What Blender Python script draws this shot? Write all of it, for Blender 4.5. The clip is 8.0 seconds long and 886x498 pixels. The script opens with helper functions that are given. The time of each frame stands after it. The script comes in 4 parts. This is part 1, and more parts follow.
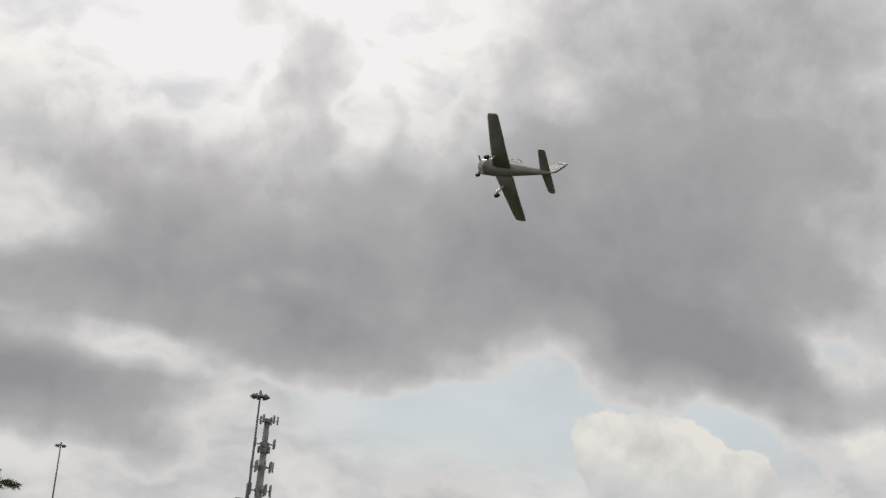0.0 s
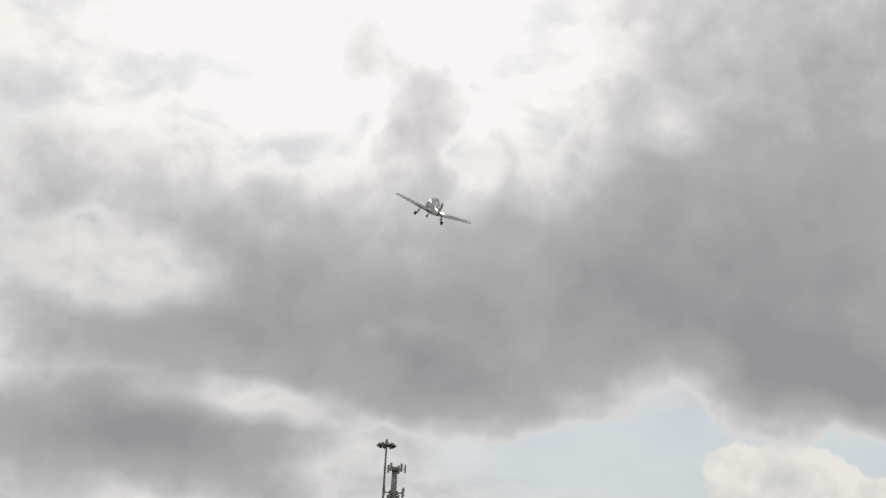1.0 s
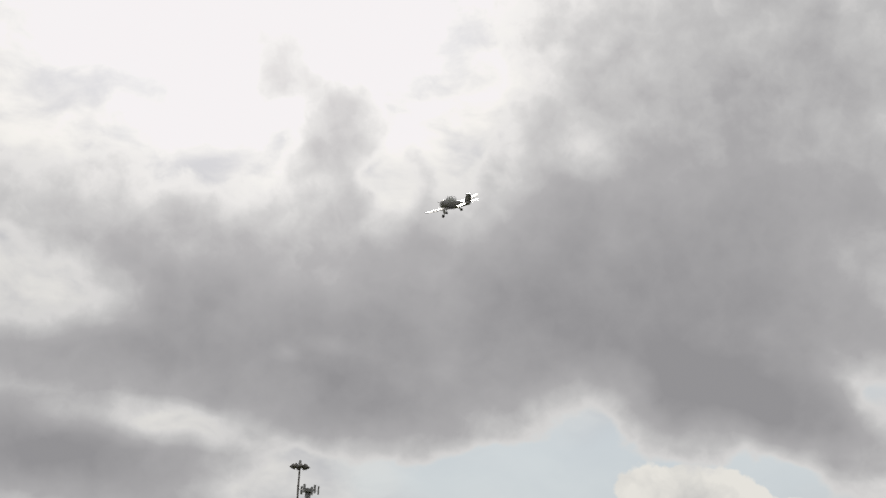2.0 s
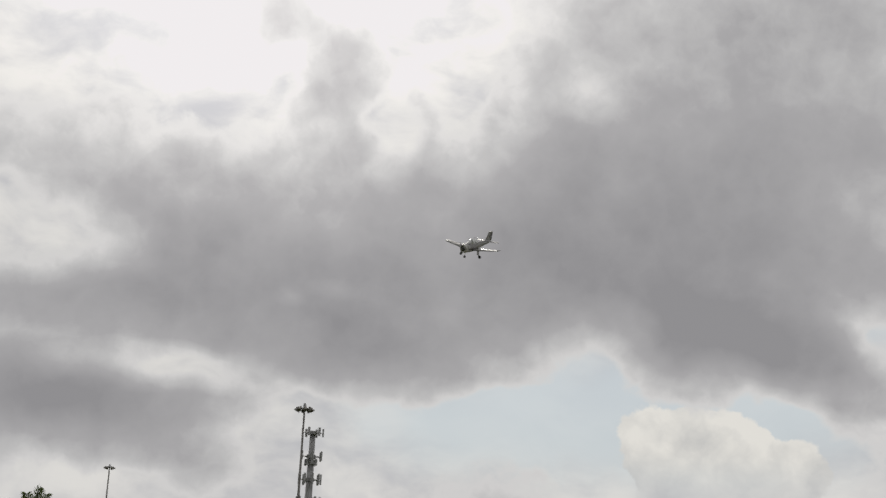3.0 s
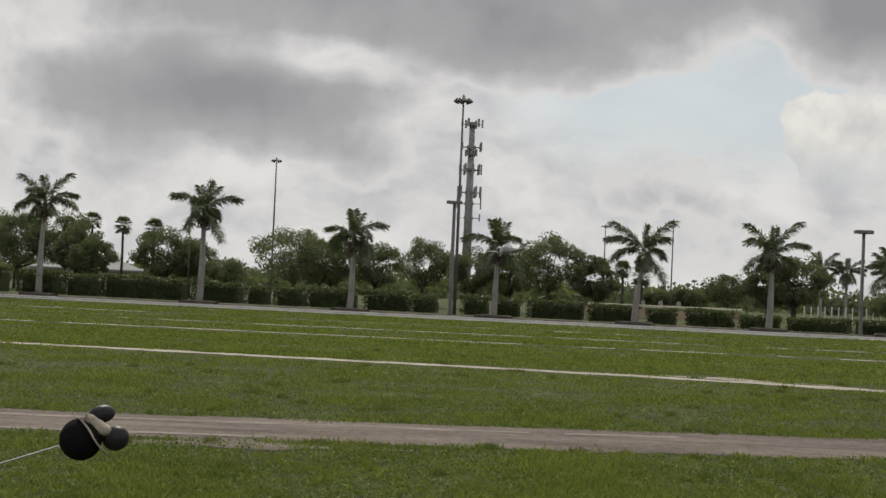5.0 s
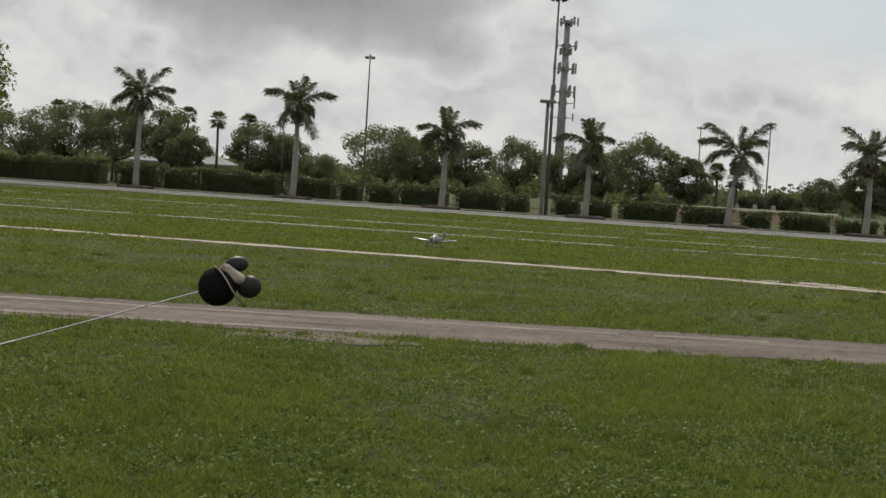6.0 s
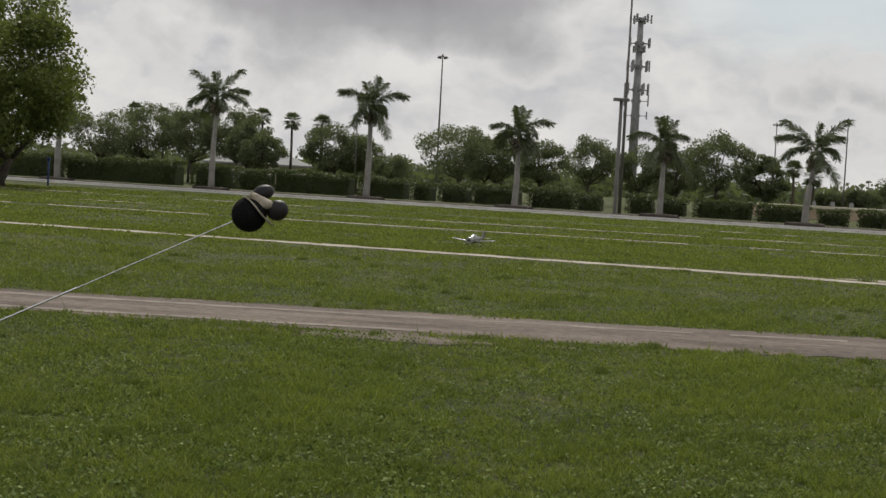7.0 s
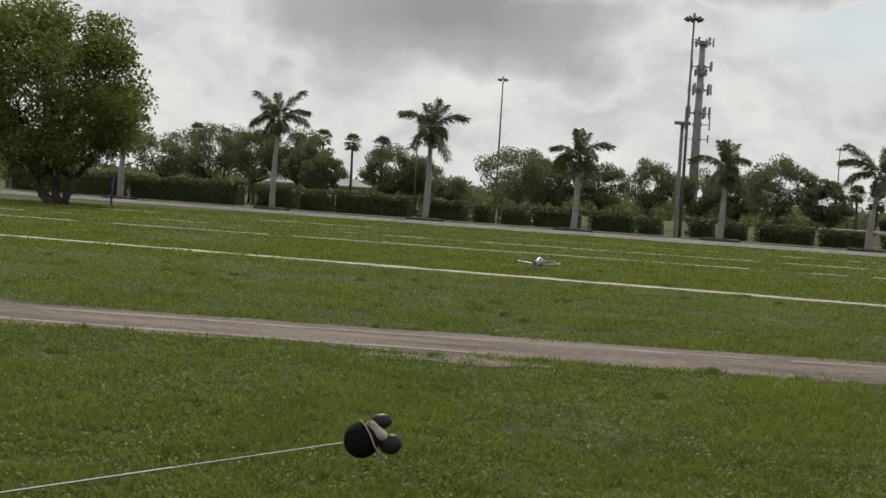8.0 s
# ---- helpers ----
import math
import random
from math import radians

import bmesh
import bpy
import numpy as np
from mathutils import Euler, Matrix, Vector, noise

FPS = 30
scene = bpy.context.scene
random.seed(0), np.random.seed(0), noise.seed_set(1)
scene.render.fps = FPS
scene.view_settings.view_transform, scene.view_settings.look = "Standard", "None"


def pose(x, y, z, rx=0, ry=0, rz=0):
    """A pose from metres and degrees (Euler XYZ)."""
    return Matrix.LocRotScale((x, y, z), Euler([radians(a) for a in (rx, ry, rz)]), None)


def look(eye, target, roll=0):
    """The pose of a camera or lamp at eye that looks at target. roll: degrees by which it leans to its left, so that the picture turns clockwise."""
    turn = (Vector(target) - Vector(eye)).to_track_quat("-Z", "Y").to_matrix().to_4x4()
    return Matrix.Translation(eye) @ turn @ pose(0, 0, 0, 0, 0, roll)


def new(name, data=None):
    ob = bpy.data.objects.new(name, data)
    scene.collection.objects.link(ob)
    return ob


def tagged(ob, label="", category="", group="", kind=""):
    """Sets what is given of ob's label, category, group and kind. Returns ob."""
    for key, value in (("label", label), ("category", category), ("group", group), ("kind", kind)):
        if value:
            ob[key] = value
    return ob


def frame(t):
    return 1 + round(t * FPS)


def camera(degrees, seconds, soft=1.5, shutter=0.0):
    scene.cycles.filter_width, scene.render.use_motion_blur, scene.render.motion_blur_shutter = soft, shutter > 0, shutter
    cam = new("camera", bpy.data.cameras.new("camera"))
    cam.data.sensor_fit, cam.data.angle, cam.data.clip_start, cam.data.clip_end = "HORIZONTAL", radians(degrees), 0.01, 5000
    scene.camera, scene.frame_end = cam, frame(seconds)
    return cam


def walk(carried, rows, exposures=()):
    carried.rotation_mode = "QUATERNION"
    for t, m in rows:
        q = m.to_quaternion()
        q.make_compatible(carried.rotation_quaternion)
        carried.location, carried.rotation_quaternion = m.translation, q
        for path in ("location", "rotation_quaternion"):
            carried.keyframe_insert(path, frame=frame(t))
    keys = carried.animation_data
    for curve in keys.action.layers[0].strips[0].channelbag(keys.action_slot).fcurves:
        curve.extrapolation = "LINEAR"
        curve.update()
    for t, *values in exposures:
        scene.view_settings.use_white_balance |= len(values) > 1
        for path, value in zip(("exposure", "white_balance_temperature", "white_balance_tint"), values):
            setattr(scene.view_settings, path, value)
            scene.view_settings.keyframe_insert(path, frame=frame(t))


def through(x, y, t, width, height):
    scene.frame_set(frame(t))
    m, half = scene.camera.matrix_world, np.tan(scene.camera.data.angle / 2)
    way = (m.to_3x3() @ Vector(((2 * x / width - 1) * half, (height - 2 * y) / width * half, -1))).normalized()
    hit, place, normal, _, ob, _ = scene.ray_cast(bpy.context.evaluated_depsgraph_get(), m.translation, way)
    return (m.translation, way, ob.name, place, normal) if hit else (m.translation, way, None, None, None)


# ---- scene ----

cam = camera(34.83, 8.0, soft=1.5)


def aim(yaw, pitch, roll):
    """A pose at the eye, from compass degrees clockwise from +y, degrees upwards and lean."""
    return pose(0, 0, 1.6, 90 + pitch, 0, -yaw) @ pose(0, 0, 0, 0, 0, roll)


walk(cam, [
    (0.00, aim(5.01, 14.24, 5.33)),
    (0.10, aim(2.97, 13.95, 4.88)),
    (0.20, aim(1.17, 13.43, 4.43)),
    (0.30, aim(-0.22, 13.80, 3.98)),
    (0.40, aim(-0.95, 14.49, 3.53)),
    (0.50, aim(-1.68, 14.33, 3.09)),
    (0.60, aim(-2.04, 14.69, 3.15)),
    (0.80, aim(-1.29, 14.83, 3.28)),
    (1.00, aim(0.01, 15.60, 3.41)),
    (1.20, aim(1.48, 16.36, 3.16)),
    (1.50, aim(2.37, 17.23, 2.78)),
    (1.70, aim(2.88, 17.05, 2.80)),
    (2.80, aim(4.18, 15.00, 2.88)),
    (3.00, aim(3.49, 14.34, 2.78)),
    (3.20, aim(2.61, 13.49, 2.84)),
    (3.50, aim(2.38, 12.11, 2.94)),
    (3.70, aim(2.53, 10.62, 2.98)),
    (4.00, aim(2.46, 8.09, 3.06)),
    (4.20, aim(1.74, 6.03, 3.03)),
    (4.50, aim(-0.05, 4.05, 2.99)),
    (4.60, aim(-0.61, 3.58, 2.89)),
    (4.80, aim(-1.15, 2.91, 2.71)),
    (5.00, aim(-2.37, 1.55, 2.53)),
    (5.20, aim(-2.76, 0.01, 2.91)),
    (6.30, aim(-7.49, -2.91, 3.96)),
    (6.50, aim(-8.33, -2.85, 4.22)),
    (6.80, aim(-8.69, -2.57, 3.56)),
    (7.00, aim(-8.82, -2.93, 3.11)),
    (7.10, aim(-8.49, -2.77, 2.90)),
    (7.20, aim(-8.42, -3.89, 2.68)),
    (7.30, aim(-8.45, -3.91, 2.47)),
    (7.40, aim(-8.62, -3.92, 2.25)),
    (7.50, aim(-9.22, -3.87, 2.04)),
    (8.00, aim(-11.25, -2.18, 3.58)),
], exposures=[(0.0, 0.05), (1.0, 0.12), (3.5, 0.0), (4.2, 0.0), (5.2, 0.1), (6.5, 0.1), (7.5, 0.1), (8.0, 0.2)])


# ---- sky and sun ----
SUN_AZ, SUN_EL = -8.0, 46.0
sun = new("sun", bpy.data.lights.new("sun", "SUN"))
sun.data.energy, sun.data.angle, sun.data.color = 2.3, radians(7), (1.0, 0.95, 0.86)
sun_way = Vector((math.sin(radians(SUN_AZ)) * math.cos(radians(SUN_EL)), math.cos(radians(SUN_AZ)) * math.cos(radians(SUN_EL)), math.sin(radians(SUN_EL))))
sun.matrix_world = look(sun_way * 50, (0, 0, 0))


class Nodes:
    """Short hand for building node trees."""

    def __init__(self, tree):
        self.tree = tree
        tree.nodes.clear()

    def add(self, kind, **values):
        node = self.tree.nodes.new(kind)
        for key, value in values.items():
            setattr(node, key, value)
        return node

    def put(self, socket, value):
        if hasattr(value, "is_output"):
            self.tree.links.new(value, socket)
        else:
            socket.default_value = value

    def math(self, op, a, b=0.0, c=0.0, clamp=False):
        node = self.add("ShaderNodeMath", operation=op, use_clamp=clamp)
        for i, v in enumerate((a, b, c)):
            self.put(node.inputs[i], v)
        return node.outputs[0]

    def mix(self, fac, a, b, blend="MIX"):
        node = self.add("ShaderNodeMix", data_type="RGBA", blend_type=blend)
        self.put(node.inputs[0], fac)
        for i, v in ((6, a), (7, b)):
            self.put(node.inputs[i], (*v, 1.0) if isinstance(v, tuple) and len(v) == 3 else v)
        return node.outputs[2]

    def noise(self, vector, scale, detail=5.0, rough=0.55, distort=0.0, out=0):
        node = self.add("ShaderNodeTexNoise")
        self.put(node.inputs["Vector"], vector)
        for key, v in (("Scale", scale), ("Detail", detail), ("Roughness", rough), ("Distortion", distort)):
            node.inputs[key].default_value = v
        return node.outputs[out]

    def ramp(self, fac, stops, mode="LINEAR"):
        node = self.add("ShaderNodeValToRGB")
        node.color_ramp.interpolation = mode
        while len(node.color_ramp.elements) < len(stops):
            node.color_ramp.elements.new(0.5)
        for e, (p, c) in zip(node.color_ramp.elements, stops):
            e.position, e.color = p, (*c, 1.0)
        self.put(node.inputs[0], fac)
        return node.outputs[0]

    def step(self, v, lo, hi):
        node = self.add("ShaderNodeMapRange", interpolation_type="SMOOTHSTEP")
        self.put(node.inputs[0], v)
        node.inputs[1].default_value, node.inputs[2].default_value = lo, hi
        return node.outputs[0]


# Clouds: azimuth, elevation, half width, half height (degrees), turn, weight
DARK = [(0.4, 12.9, 12.8, 4.8, 0, 0.75), (-8.9, 12.0, 10.5, 3.2, 0, 0.75), (-11.6, 16.9, 8.2, 3.4, 0, 0.55),
        (6.2, 15.5, 10.3, 6.0, 0, 0.45), (15.4, 14.8, 9.6, 6.4, 0, 1.1), (0.6, 9.9, 5.6, 1.7, 0, 0.60),
        (15.4, 11.3, 5.0, 2.0, -8, 0.60), (19.6, 9.8, 3.6, 1.6, -8, 0.85), (-11.4, 7.2, 8.0, 2.2, 0, 1.5),
        (-5.0, 24.2, 3.4, 3.6, 0, 0.50), (-1.2, 20.3, 1.8, 3.0, 0, 0.50), (15.7, 23.0, 10.5, 5.5, 0, 0.55),
        (15.6, 10.7, 4.4, 1.5, 0, 0.55), (-5.2, 4.9, 2.6, 1.2, 0, 0.45), (-15.4, 4.4, 2.0, 1.5, 0, 0.40), (7.0, 3.8, 2.4, 0.7, 0, 0.30)]
LIGHT = [(9.8, 9.7, 2.6, 2.6, 0, -0.95), (6.5, 7.4, 4.2, 1.5, 0, -0.55), (14.2, 6.2, 5.4, 2.1, 0, -0.85), (20.4, 10.8, 2.6, 2.0, 0, -0.7),
         (-1.0, 6.6, 5.0, 2.0, 0, -0.6), (-7.0, 3.2, 8.0, 1.6, 0, -0.4), (4.0, 23.0, 3.0, 3.0, 0, -0.4), (9.5, 21.0, 1.6, 1.2, 0, -0.3),
         (-12.8, 13.9, 4.3, 1.8, 0, -0.95), (-7.6, 8.9, 4.2, 1.0, 0, -0.80), (1.1, 18.5, 1.1, 2.1, 0, -0.50),
         (-2.8, 11.9, 0.6, 0.4, 0, -0.30), (-1.0, 12.2, 1.0, 0.4, 0, -0.25), (-11.0, 21.5, 6.9, 4.6, 0, -0.50),
         (3.2, 23.9, 2.1, 4.6, 12, -0.50)]
BLUE = [(9.8, 8.2, 8.5, 3.6, 0, 1.1), (16.5, 7.6, 6.5, 3.0, 0, 0.9), (19.6, 12.4, 3.4, 3.2, 0, 0.90), (19.1, 26.9, 3.4, 1.6, 0, 0.90),
        (-18.3, 17.4, 2.3, 3.6, 0, 0.7), (3.6, 7.2, 6.2, 2.7, 0, 0.55), (-4.5, 24.0, 2.6, 3.0, 0, 0.6)]
HEAP = [(12.2, 6.9, 1.5, 1.4, 0, 1.0), (14.6, 7.0, 1.9, 1.6, 0, 1.0), (16.8, 6.0, 2.2, 1.4, 0, 1.0), (15.2, 5.3, 4.0, 1.4, 0, 0.8), (21.6, 8.6, 2.0, 1.6, 0, 1.0)]


def build_sky():
    world = bpy.data.worlds.new("world")
    world.use_nodes = True
    scene.world = world
    n = Nodes(world.node_tree)
    ray = n.add("ShaderNodeTexCoord").outputs["Generated"]
    xyz = n.add("ShaderNodeSeparateXYZ")
    n.put(xyz.inputs[0], ray)
    az = n.math("MULTIPLY", n.math("ARCTAN2", xyz.outputs[0], xyz.outputs[1]), 57.2958)
    el = n.math("MULTIPLY", n.math("ARCSINE", xyz.outputs[2]), 57.2958)
    flat = n.add("ShaderNodeCombineXYZ")
    n.put(flat.inputs[0], az), n.put(flat.inputs[1], el)
    flat = flat.outputs[0]

    def shifted(vector, scale, amount, detail):
        turned = n.add("ShaderNodeVectorMath", operation="SUBTRACT")
        n.put(turned.inputs[0], n.noise(vector, scale, detail, 0.6, out=1))
        turned.inputs[1].default_value = (0.5, 0.5, 0.5)
        out = n.add("ShaderNodeVectorMath", operation="MULTIPLY_ADD")
        n.put(out.inputs[0], turned.outputs[0])
        out.inputs[1].default_value = (amount, amount * 0.7, 0)
        n.put(out.inputs[2], vector)
        return out.outputs[0]

    soft = shifted(flat, 0.20, 3.0, 2.5)
    crisp = shifted(flat, 0.55, 1.3, 4.0)

    def field(spots, vector):
        total = 0.0
        for a, e, w, h, turn, weight in spots:
            place = n.add("ShaderNodeMapping", vector_type="TEXTURE")
            n.put(place.inputs[0], vector)
            place.inputs[1].default_value = (a, e, 0)
            place.inputs[2].default_value = (0, 0, radians(turn))
            place.inputs[3].default_value = (w * 1.25, h * 1.25, 1)
            ball = n.add("ShaderNodeTexGradient", gradient_type="SPHERICAL")
            n.put(ball.inputs[0], place.outputs[0])
            total = n.math("MULTIPLY_ADD", ball.outputs[1], weight * 1.15, total)
        return total

    def puffs(vector, scale, detail):
        cells = n.add("ShaderNodeTexVoronoi", feature="SMOOTH_F1", normalize=True)
        n.put(cells.inputs["Vector"], vector)
        for key, v in (("Scale", scale), ("Detail", detail), ("Roughness", 0.55), ("Smoothness", 0.6)):
            cells.inputs[key].default_value = v
        return n.math("SUBTRACT", 0.42, cells.outputs["Distance"])

    curled = shifted(flat, 0.9, 1.0, 4.0)
    fine = n.noise(curled, 0.42, 7.0, 0.55)
    billow = n.noise(soft, 0.17, 5.0, 0.5)
    thick = n.math("ADD", field(DARK, soft), field(LIGHT, soft))
    thick = n.math("MULTIPLY_ADD", puffs(curled, 0.55, 5.0), 0.85, thick)
    thick = n.math("MULTIPLY_ADD", n.math("SUBTRACT", fine, 0.5), 0.75, thick)
    thick = n.math("MULTIPLY_ADD", n.math("SUBTRACT", billow, 0.5), 0.75, thick)
    thick = n.math("MULTIPLY", thick, 0.62)
    # veil of thin cloud with breaks of pale blue
    stretched = n.add("ShaderNodeMapping")
    n.put(stretched.inputs[0], soft)
    stretched.inputs[3].default_value = (0.7, 1.25, 1)
    streaks = n.math("MULTIPLY_ADD", puffs(stretched.outputs[0], 0.45, 4.0), 0.35, n.noise(stretched.outputs[0], 0.30, 7.0, 0.55))
    veil = n.mix(n.step(streaks, 0.32, 0.72), (0.47, 0.47, 0.49), (0.70, 0.685, 0.66))
    blue = n.step(n.math("MULTIPLY_ADD", n.math("SUBTRACT", fine, 0.5), 0.5, field(BLUE, soft)), -0.05, 1.15)
    nishita = n.add("ShaderNodeTexSky", sky_type="NISHITA")
    nishita.sun_disc, nishita.sun_elevation, nishita.sun_rotation = False, radians(SUN_EL), radians(SUN_AZ)
    pale = n.mix(0.15, (0.565, 0.605, 0.62), n.mix(1.0, nishita.outputs[0], (0.09, 0.09, 0.09), "MULTIPLY"))
    colour = n.mix(n.math("MULTIPLY", blue, 0.85), veil, pale)
    # heaped white cloud
    heap = n.math("MULTIPLY_ADD", puffs(crisp, 0.9, 5.0), 1.1, field(HEAP, crisp))
    rise = n.math("MULTIPLY", n.math("SUBTRACT", el, 6.2), 0.16)
    lit = n.ramp(n.math("ADD", rise, n.math("MULTIPLY_ADD", puffs(crisp, 0.7, 4.0), 1.3, n.noise(crisp, 0.4, 6.0, 0.55))), [(0.25, (0.42, 0.42, 0.42)), (0.5, (0.55, 0.545, 0.53)), (0.95, (0.74, 0.72, 0.675))])
    colour = n.mix(n.math("MULTIPLY", n.step(heap, 0.38, 0.50), n.step(el, 4.0, 6.6)), colour, lit)
    # thick grey cloud with bright thin rims
    grey = n.ramp(thick, [(0.03, (0.66, 0.65, 0.63)), (0.14, (0.615, 0.605, 0.60)), (0.27, (0.50, 0.495, 0.495)), (0.48, (0.385, 0.378, 0.385)), (1.0, (0.275, 0.27, 0.28))])
    colour = n.mix(n.step(thick, 0.02, 0.15), colour, grey)
    # brightness of the covered sun
    glow = n.add("ShaderNodeMapping", vector_type="TEXTURE")
    n.put(glow.inputs[0], soft)
    glow.inputs[1].default_value, glow.inputs[3].default_value = (-6, 29, 0), (26, 19, 1)
    halo = n.add("ShaderNodeTexGradient", gradient_type="QUADRATIC_SPHERE")
    n.put(halo.inputs[0], glow.outputs[0])
    colour = n.mix(1.0, colour, n.mix(halo.outputs[1], (1.0, 1.0, 1.0), (2.5, 2.45, 2.4)), "MULTIPLY")
    colour = n.mix(1.0, colour, (0.87, 0.84, 0.85), "DARKEN")
    back = n.add("ShaderNodeBackground")
    n.put(back.inputs[0], colour)
    back.inputs[1].default_value = 1.0
    out = n.add("ShaderNodeOutputWorld")
    n.put(out.inputs[0], back.outputs[0])


build_sky()


# ---- materials ----
def material(name, low, high, rough=0.7, scale=3.0, bump=0.0, metal=0.0, through=0.0, fine=40.0, per_object=0.0, per_leaf=0.0, spec=0.3):
    """A surface that varies between two colours at two scales; through: share of light that passes (leaves)."""
    mat = bpy.data.materials.new(name)
    mat.use_nodes = True
    n = Nodes(mat.node_tree)
    where = n.add("ShaderNodeTexCoord").outputs["Object"]
    fac = n.math("ADD", n.math("MULTIPLY", n.noise(where, scale, 4.0), 0.65), n.math("MULTIPLY", n.noise(where, fine, 3.0), 0.35))
    fac = n.step(fac, 0.32, 0.68)
    if per_leaf:
        geo = n.add("ShaderNodeNewGeometry")
        fac = n.math("ADD", n.math("MULTIPLY", fac, 1 - per_leaf), n.math("MULTIPLY", geo.outputs["Random Per Island"], per_leaf))
    if per_object:
        info = n.add("ShaderNodeObjectInfo")
        fac = n.math("ADD", n.math("MULTIPLY", fac, 1 - per_object), n.math("MULTIPLY", info.outputs["Random"], per_object))
    colour = n.mix(fac, low, high)
    surf = n.add("ShaderNodeBsdfPrincipled")
    n.put(surf.inputs["Base Color"], colour)
    surf.inputs["Roughness"].default_value, surf.inputs["Metallic"].default_value = rough, metal
    surf.inputs["Specular IOR Level"].default_value = spec
    if bump:
        bumps = n.add("ShaderNodeBump")
        bumps.inputs["Strength"].default_value, bumps.inputs["Distance"].default_value = bump, 0.02
        n.put(bumps.inputs["Height"], n.noise(where, fine, 6.0))
        n.put(surf.inputs["Normal"], bumps.outputs[0])
    shader = surf.outputs[0]
    if through:
        leaf = n.add("ShaderNodeBsdfTranslucent")
        n.put(leaf.inputs[0], n.mix(0.6, colour, (0.16, 0.22, 0.03)))
        both = n.add("ShaderNodeMixShader")
        both.inputs[0].default_value = through
        n.put(both.inputs[1], shader), n.put(both.inputs[2], leaf.outputs[0])
        shader = both.outputs[0]
    n.put(n.add("ShaderNodeOutputMaterial").inputs[0], shader)
    return mat


M_GRASS = material("grass_blades", (0.022, 0.044, 0.005), (0.285, 0.330, 0.050), 0.6, 0.6, through=0.35, fine=2.5, per_leaf=0.72)
M_TUFT = material("coarse_grass", (0.05, 0.078, 0.014), (0.15, 0.18, 0.035), 0.6, 0.8, through=0.25, fine=4, per_leaf=0.6)
M_WEED = material("weed_leaves", (0.030, 0.058, 0.012), (0.24, 0.30, 0.09), 0.65, 0.8, through=0.2, fine=4, per_leaf=0.8, spec=0.12)
# distant trees: leaf colours greyed and lifted, with the air's haze painted in
M_LEAF_HAZY = material("hazy_tree_leaves", (0.075, 0.088, 0.058), (0.175, 0.188, 0.125), 0.75, 0.5, through=0.36, fine=3, per_leaf=0.55, spec=0.1)
M_LEAF_BIG = material("broad_leaves", (0.045, 0.07, 0.018), (0.20, 0.22, 0.06), 0.5, 0.7, through=0.35, fine=2, per_leaf=0.55)
M_HEDGE = material("hedge_leaves", (0.032, 0.046, 0.018), (0.085, 0.105, 0.042), 0.5, 0.5, through=0.25, fine=3, per_leaf=0.55)
M_FROND = material("frond_leaves", (0.065, 0.085, 0.05), (0.15, 0.17, 0.105), 0.45, 0.5, through=0.25, fine=3, per_leaf=0.4)
M_BARK = material("bark", (0.035, 0.028, 0.024), (0.10, 0.085, 0.07), 0.9, 1.5, 0.6, fine=14)
M_PALM_BARK = material("palm_bark", (0.20, 0.19, 0.175), (0.34, 0.325, 0.30), 0.85, 1.2, 0.4, fine=9)
M_SHAFT = material("crownshaft_green", (0.06, 0.10, 0.04), (0.12, 0.16, 0.07), 0.5, 2)
M_SEED = material("seed_brown", (0.09, 0.08, 0.055), (0.20, 0.175, 0.13), 0.9, 4)
M_STEEL = material("galvanised_steel", (0.19, 0.19, 0.195), (0.30, 0.30, 0.305), 0.5, 1.5, 0.05, 0.3, fine=12)
M_DARK_POLE = material("weathered_pole", (0.10, 0.095, 0.09), (0.17, 0.16, 0.15), 0.6, 1.0, 0.05, fine=9)
M_CONCRETE = material("concrete", (0.52, 0.505, 0.48), (0.68, 0.665, 0.64), 0.9, 0.8, 0.3, fine=18)
M_ASPHALT = material("asphalt", (0.022, 0.021, 0.022), (0.045, 0.043, 0.043), 1.0, 0.6, 0.2, fine=25, spec=0.0)
M_MULCH = material("mulch", (0.035, 0.024, 0.018), (0.085, 0.06, 0.045), 0.95, 1.0, 0.6, fine=16)
M_RUT = material("pale_earth", (0.17, 0.145, 0.125), (0.29, 0.25, 0.215), 0.95, 1.5, 0.4, fine=16)
M_SAND = material("pale_sand", (0.24, 0.21, 0.17), (0.44, 0.40, 0.335), 0.95, 0.9, 0.4, fine=14)
M_WALL = material("stucco_wall", (0.36, 0.28, 0.20), (0.46, 0.37, 0.27), 0.9, 0.4, 0.1, fine=8)
M_WALL_PALE = material("pale_wall", (0.50, 0.46, 0.36), (0.60, 0.56, 0.45), 0.9, 0.4, 0.1, fine=8)
M_ROOF = material("roof_tiles", (0.22, 0.225, 0.225), (0.30, 0.305, 0.30), 0.8, 0.5, 0.2, fine=9)
M_GLASS_DARK = material("window_glass", (0.02, 0.025, 0.03), (0.035, 0.04, 0.045), 0.1, 1.0, spec=0.6)
M_BLUE = material("blue_paint", (0.03, 0.06, 0.16), (0.05, 0.09, 0.22), 0.5, 2)
M_PLANE = material("grey_foam_skin", (0.16, 0.155, 0.155), (0.23, 0.225, 0.22), 0.28, 6.0, 0.03, fine=60, spec=0.5)
M_PLANE_PALE = material("pale_foam_skin", (0.36, 0.355, 0.35), (0.46, 0.455, 0.45), 0.32, 6.0, 0.03, fine=60, spec=0.5)
M_CANOPY = material("canopy_plastic", (0.55, 0.56, 0.57), (0.66, 0.67, 0.68), 0.08, 4.0, spec=0.8)
M_RUBBER = material("black_rubber", (0.012, 0.012, 0.013), (0.03, 0.03, 0.032), 0.75, 20, 0.1, fine=150)
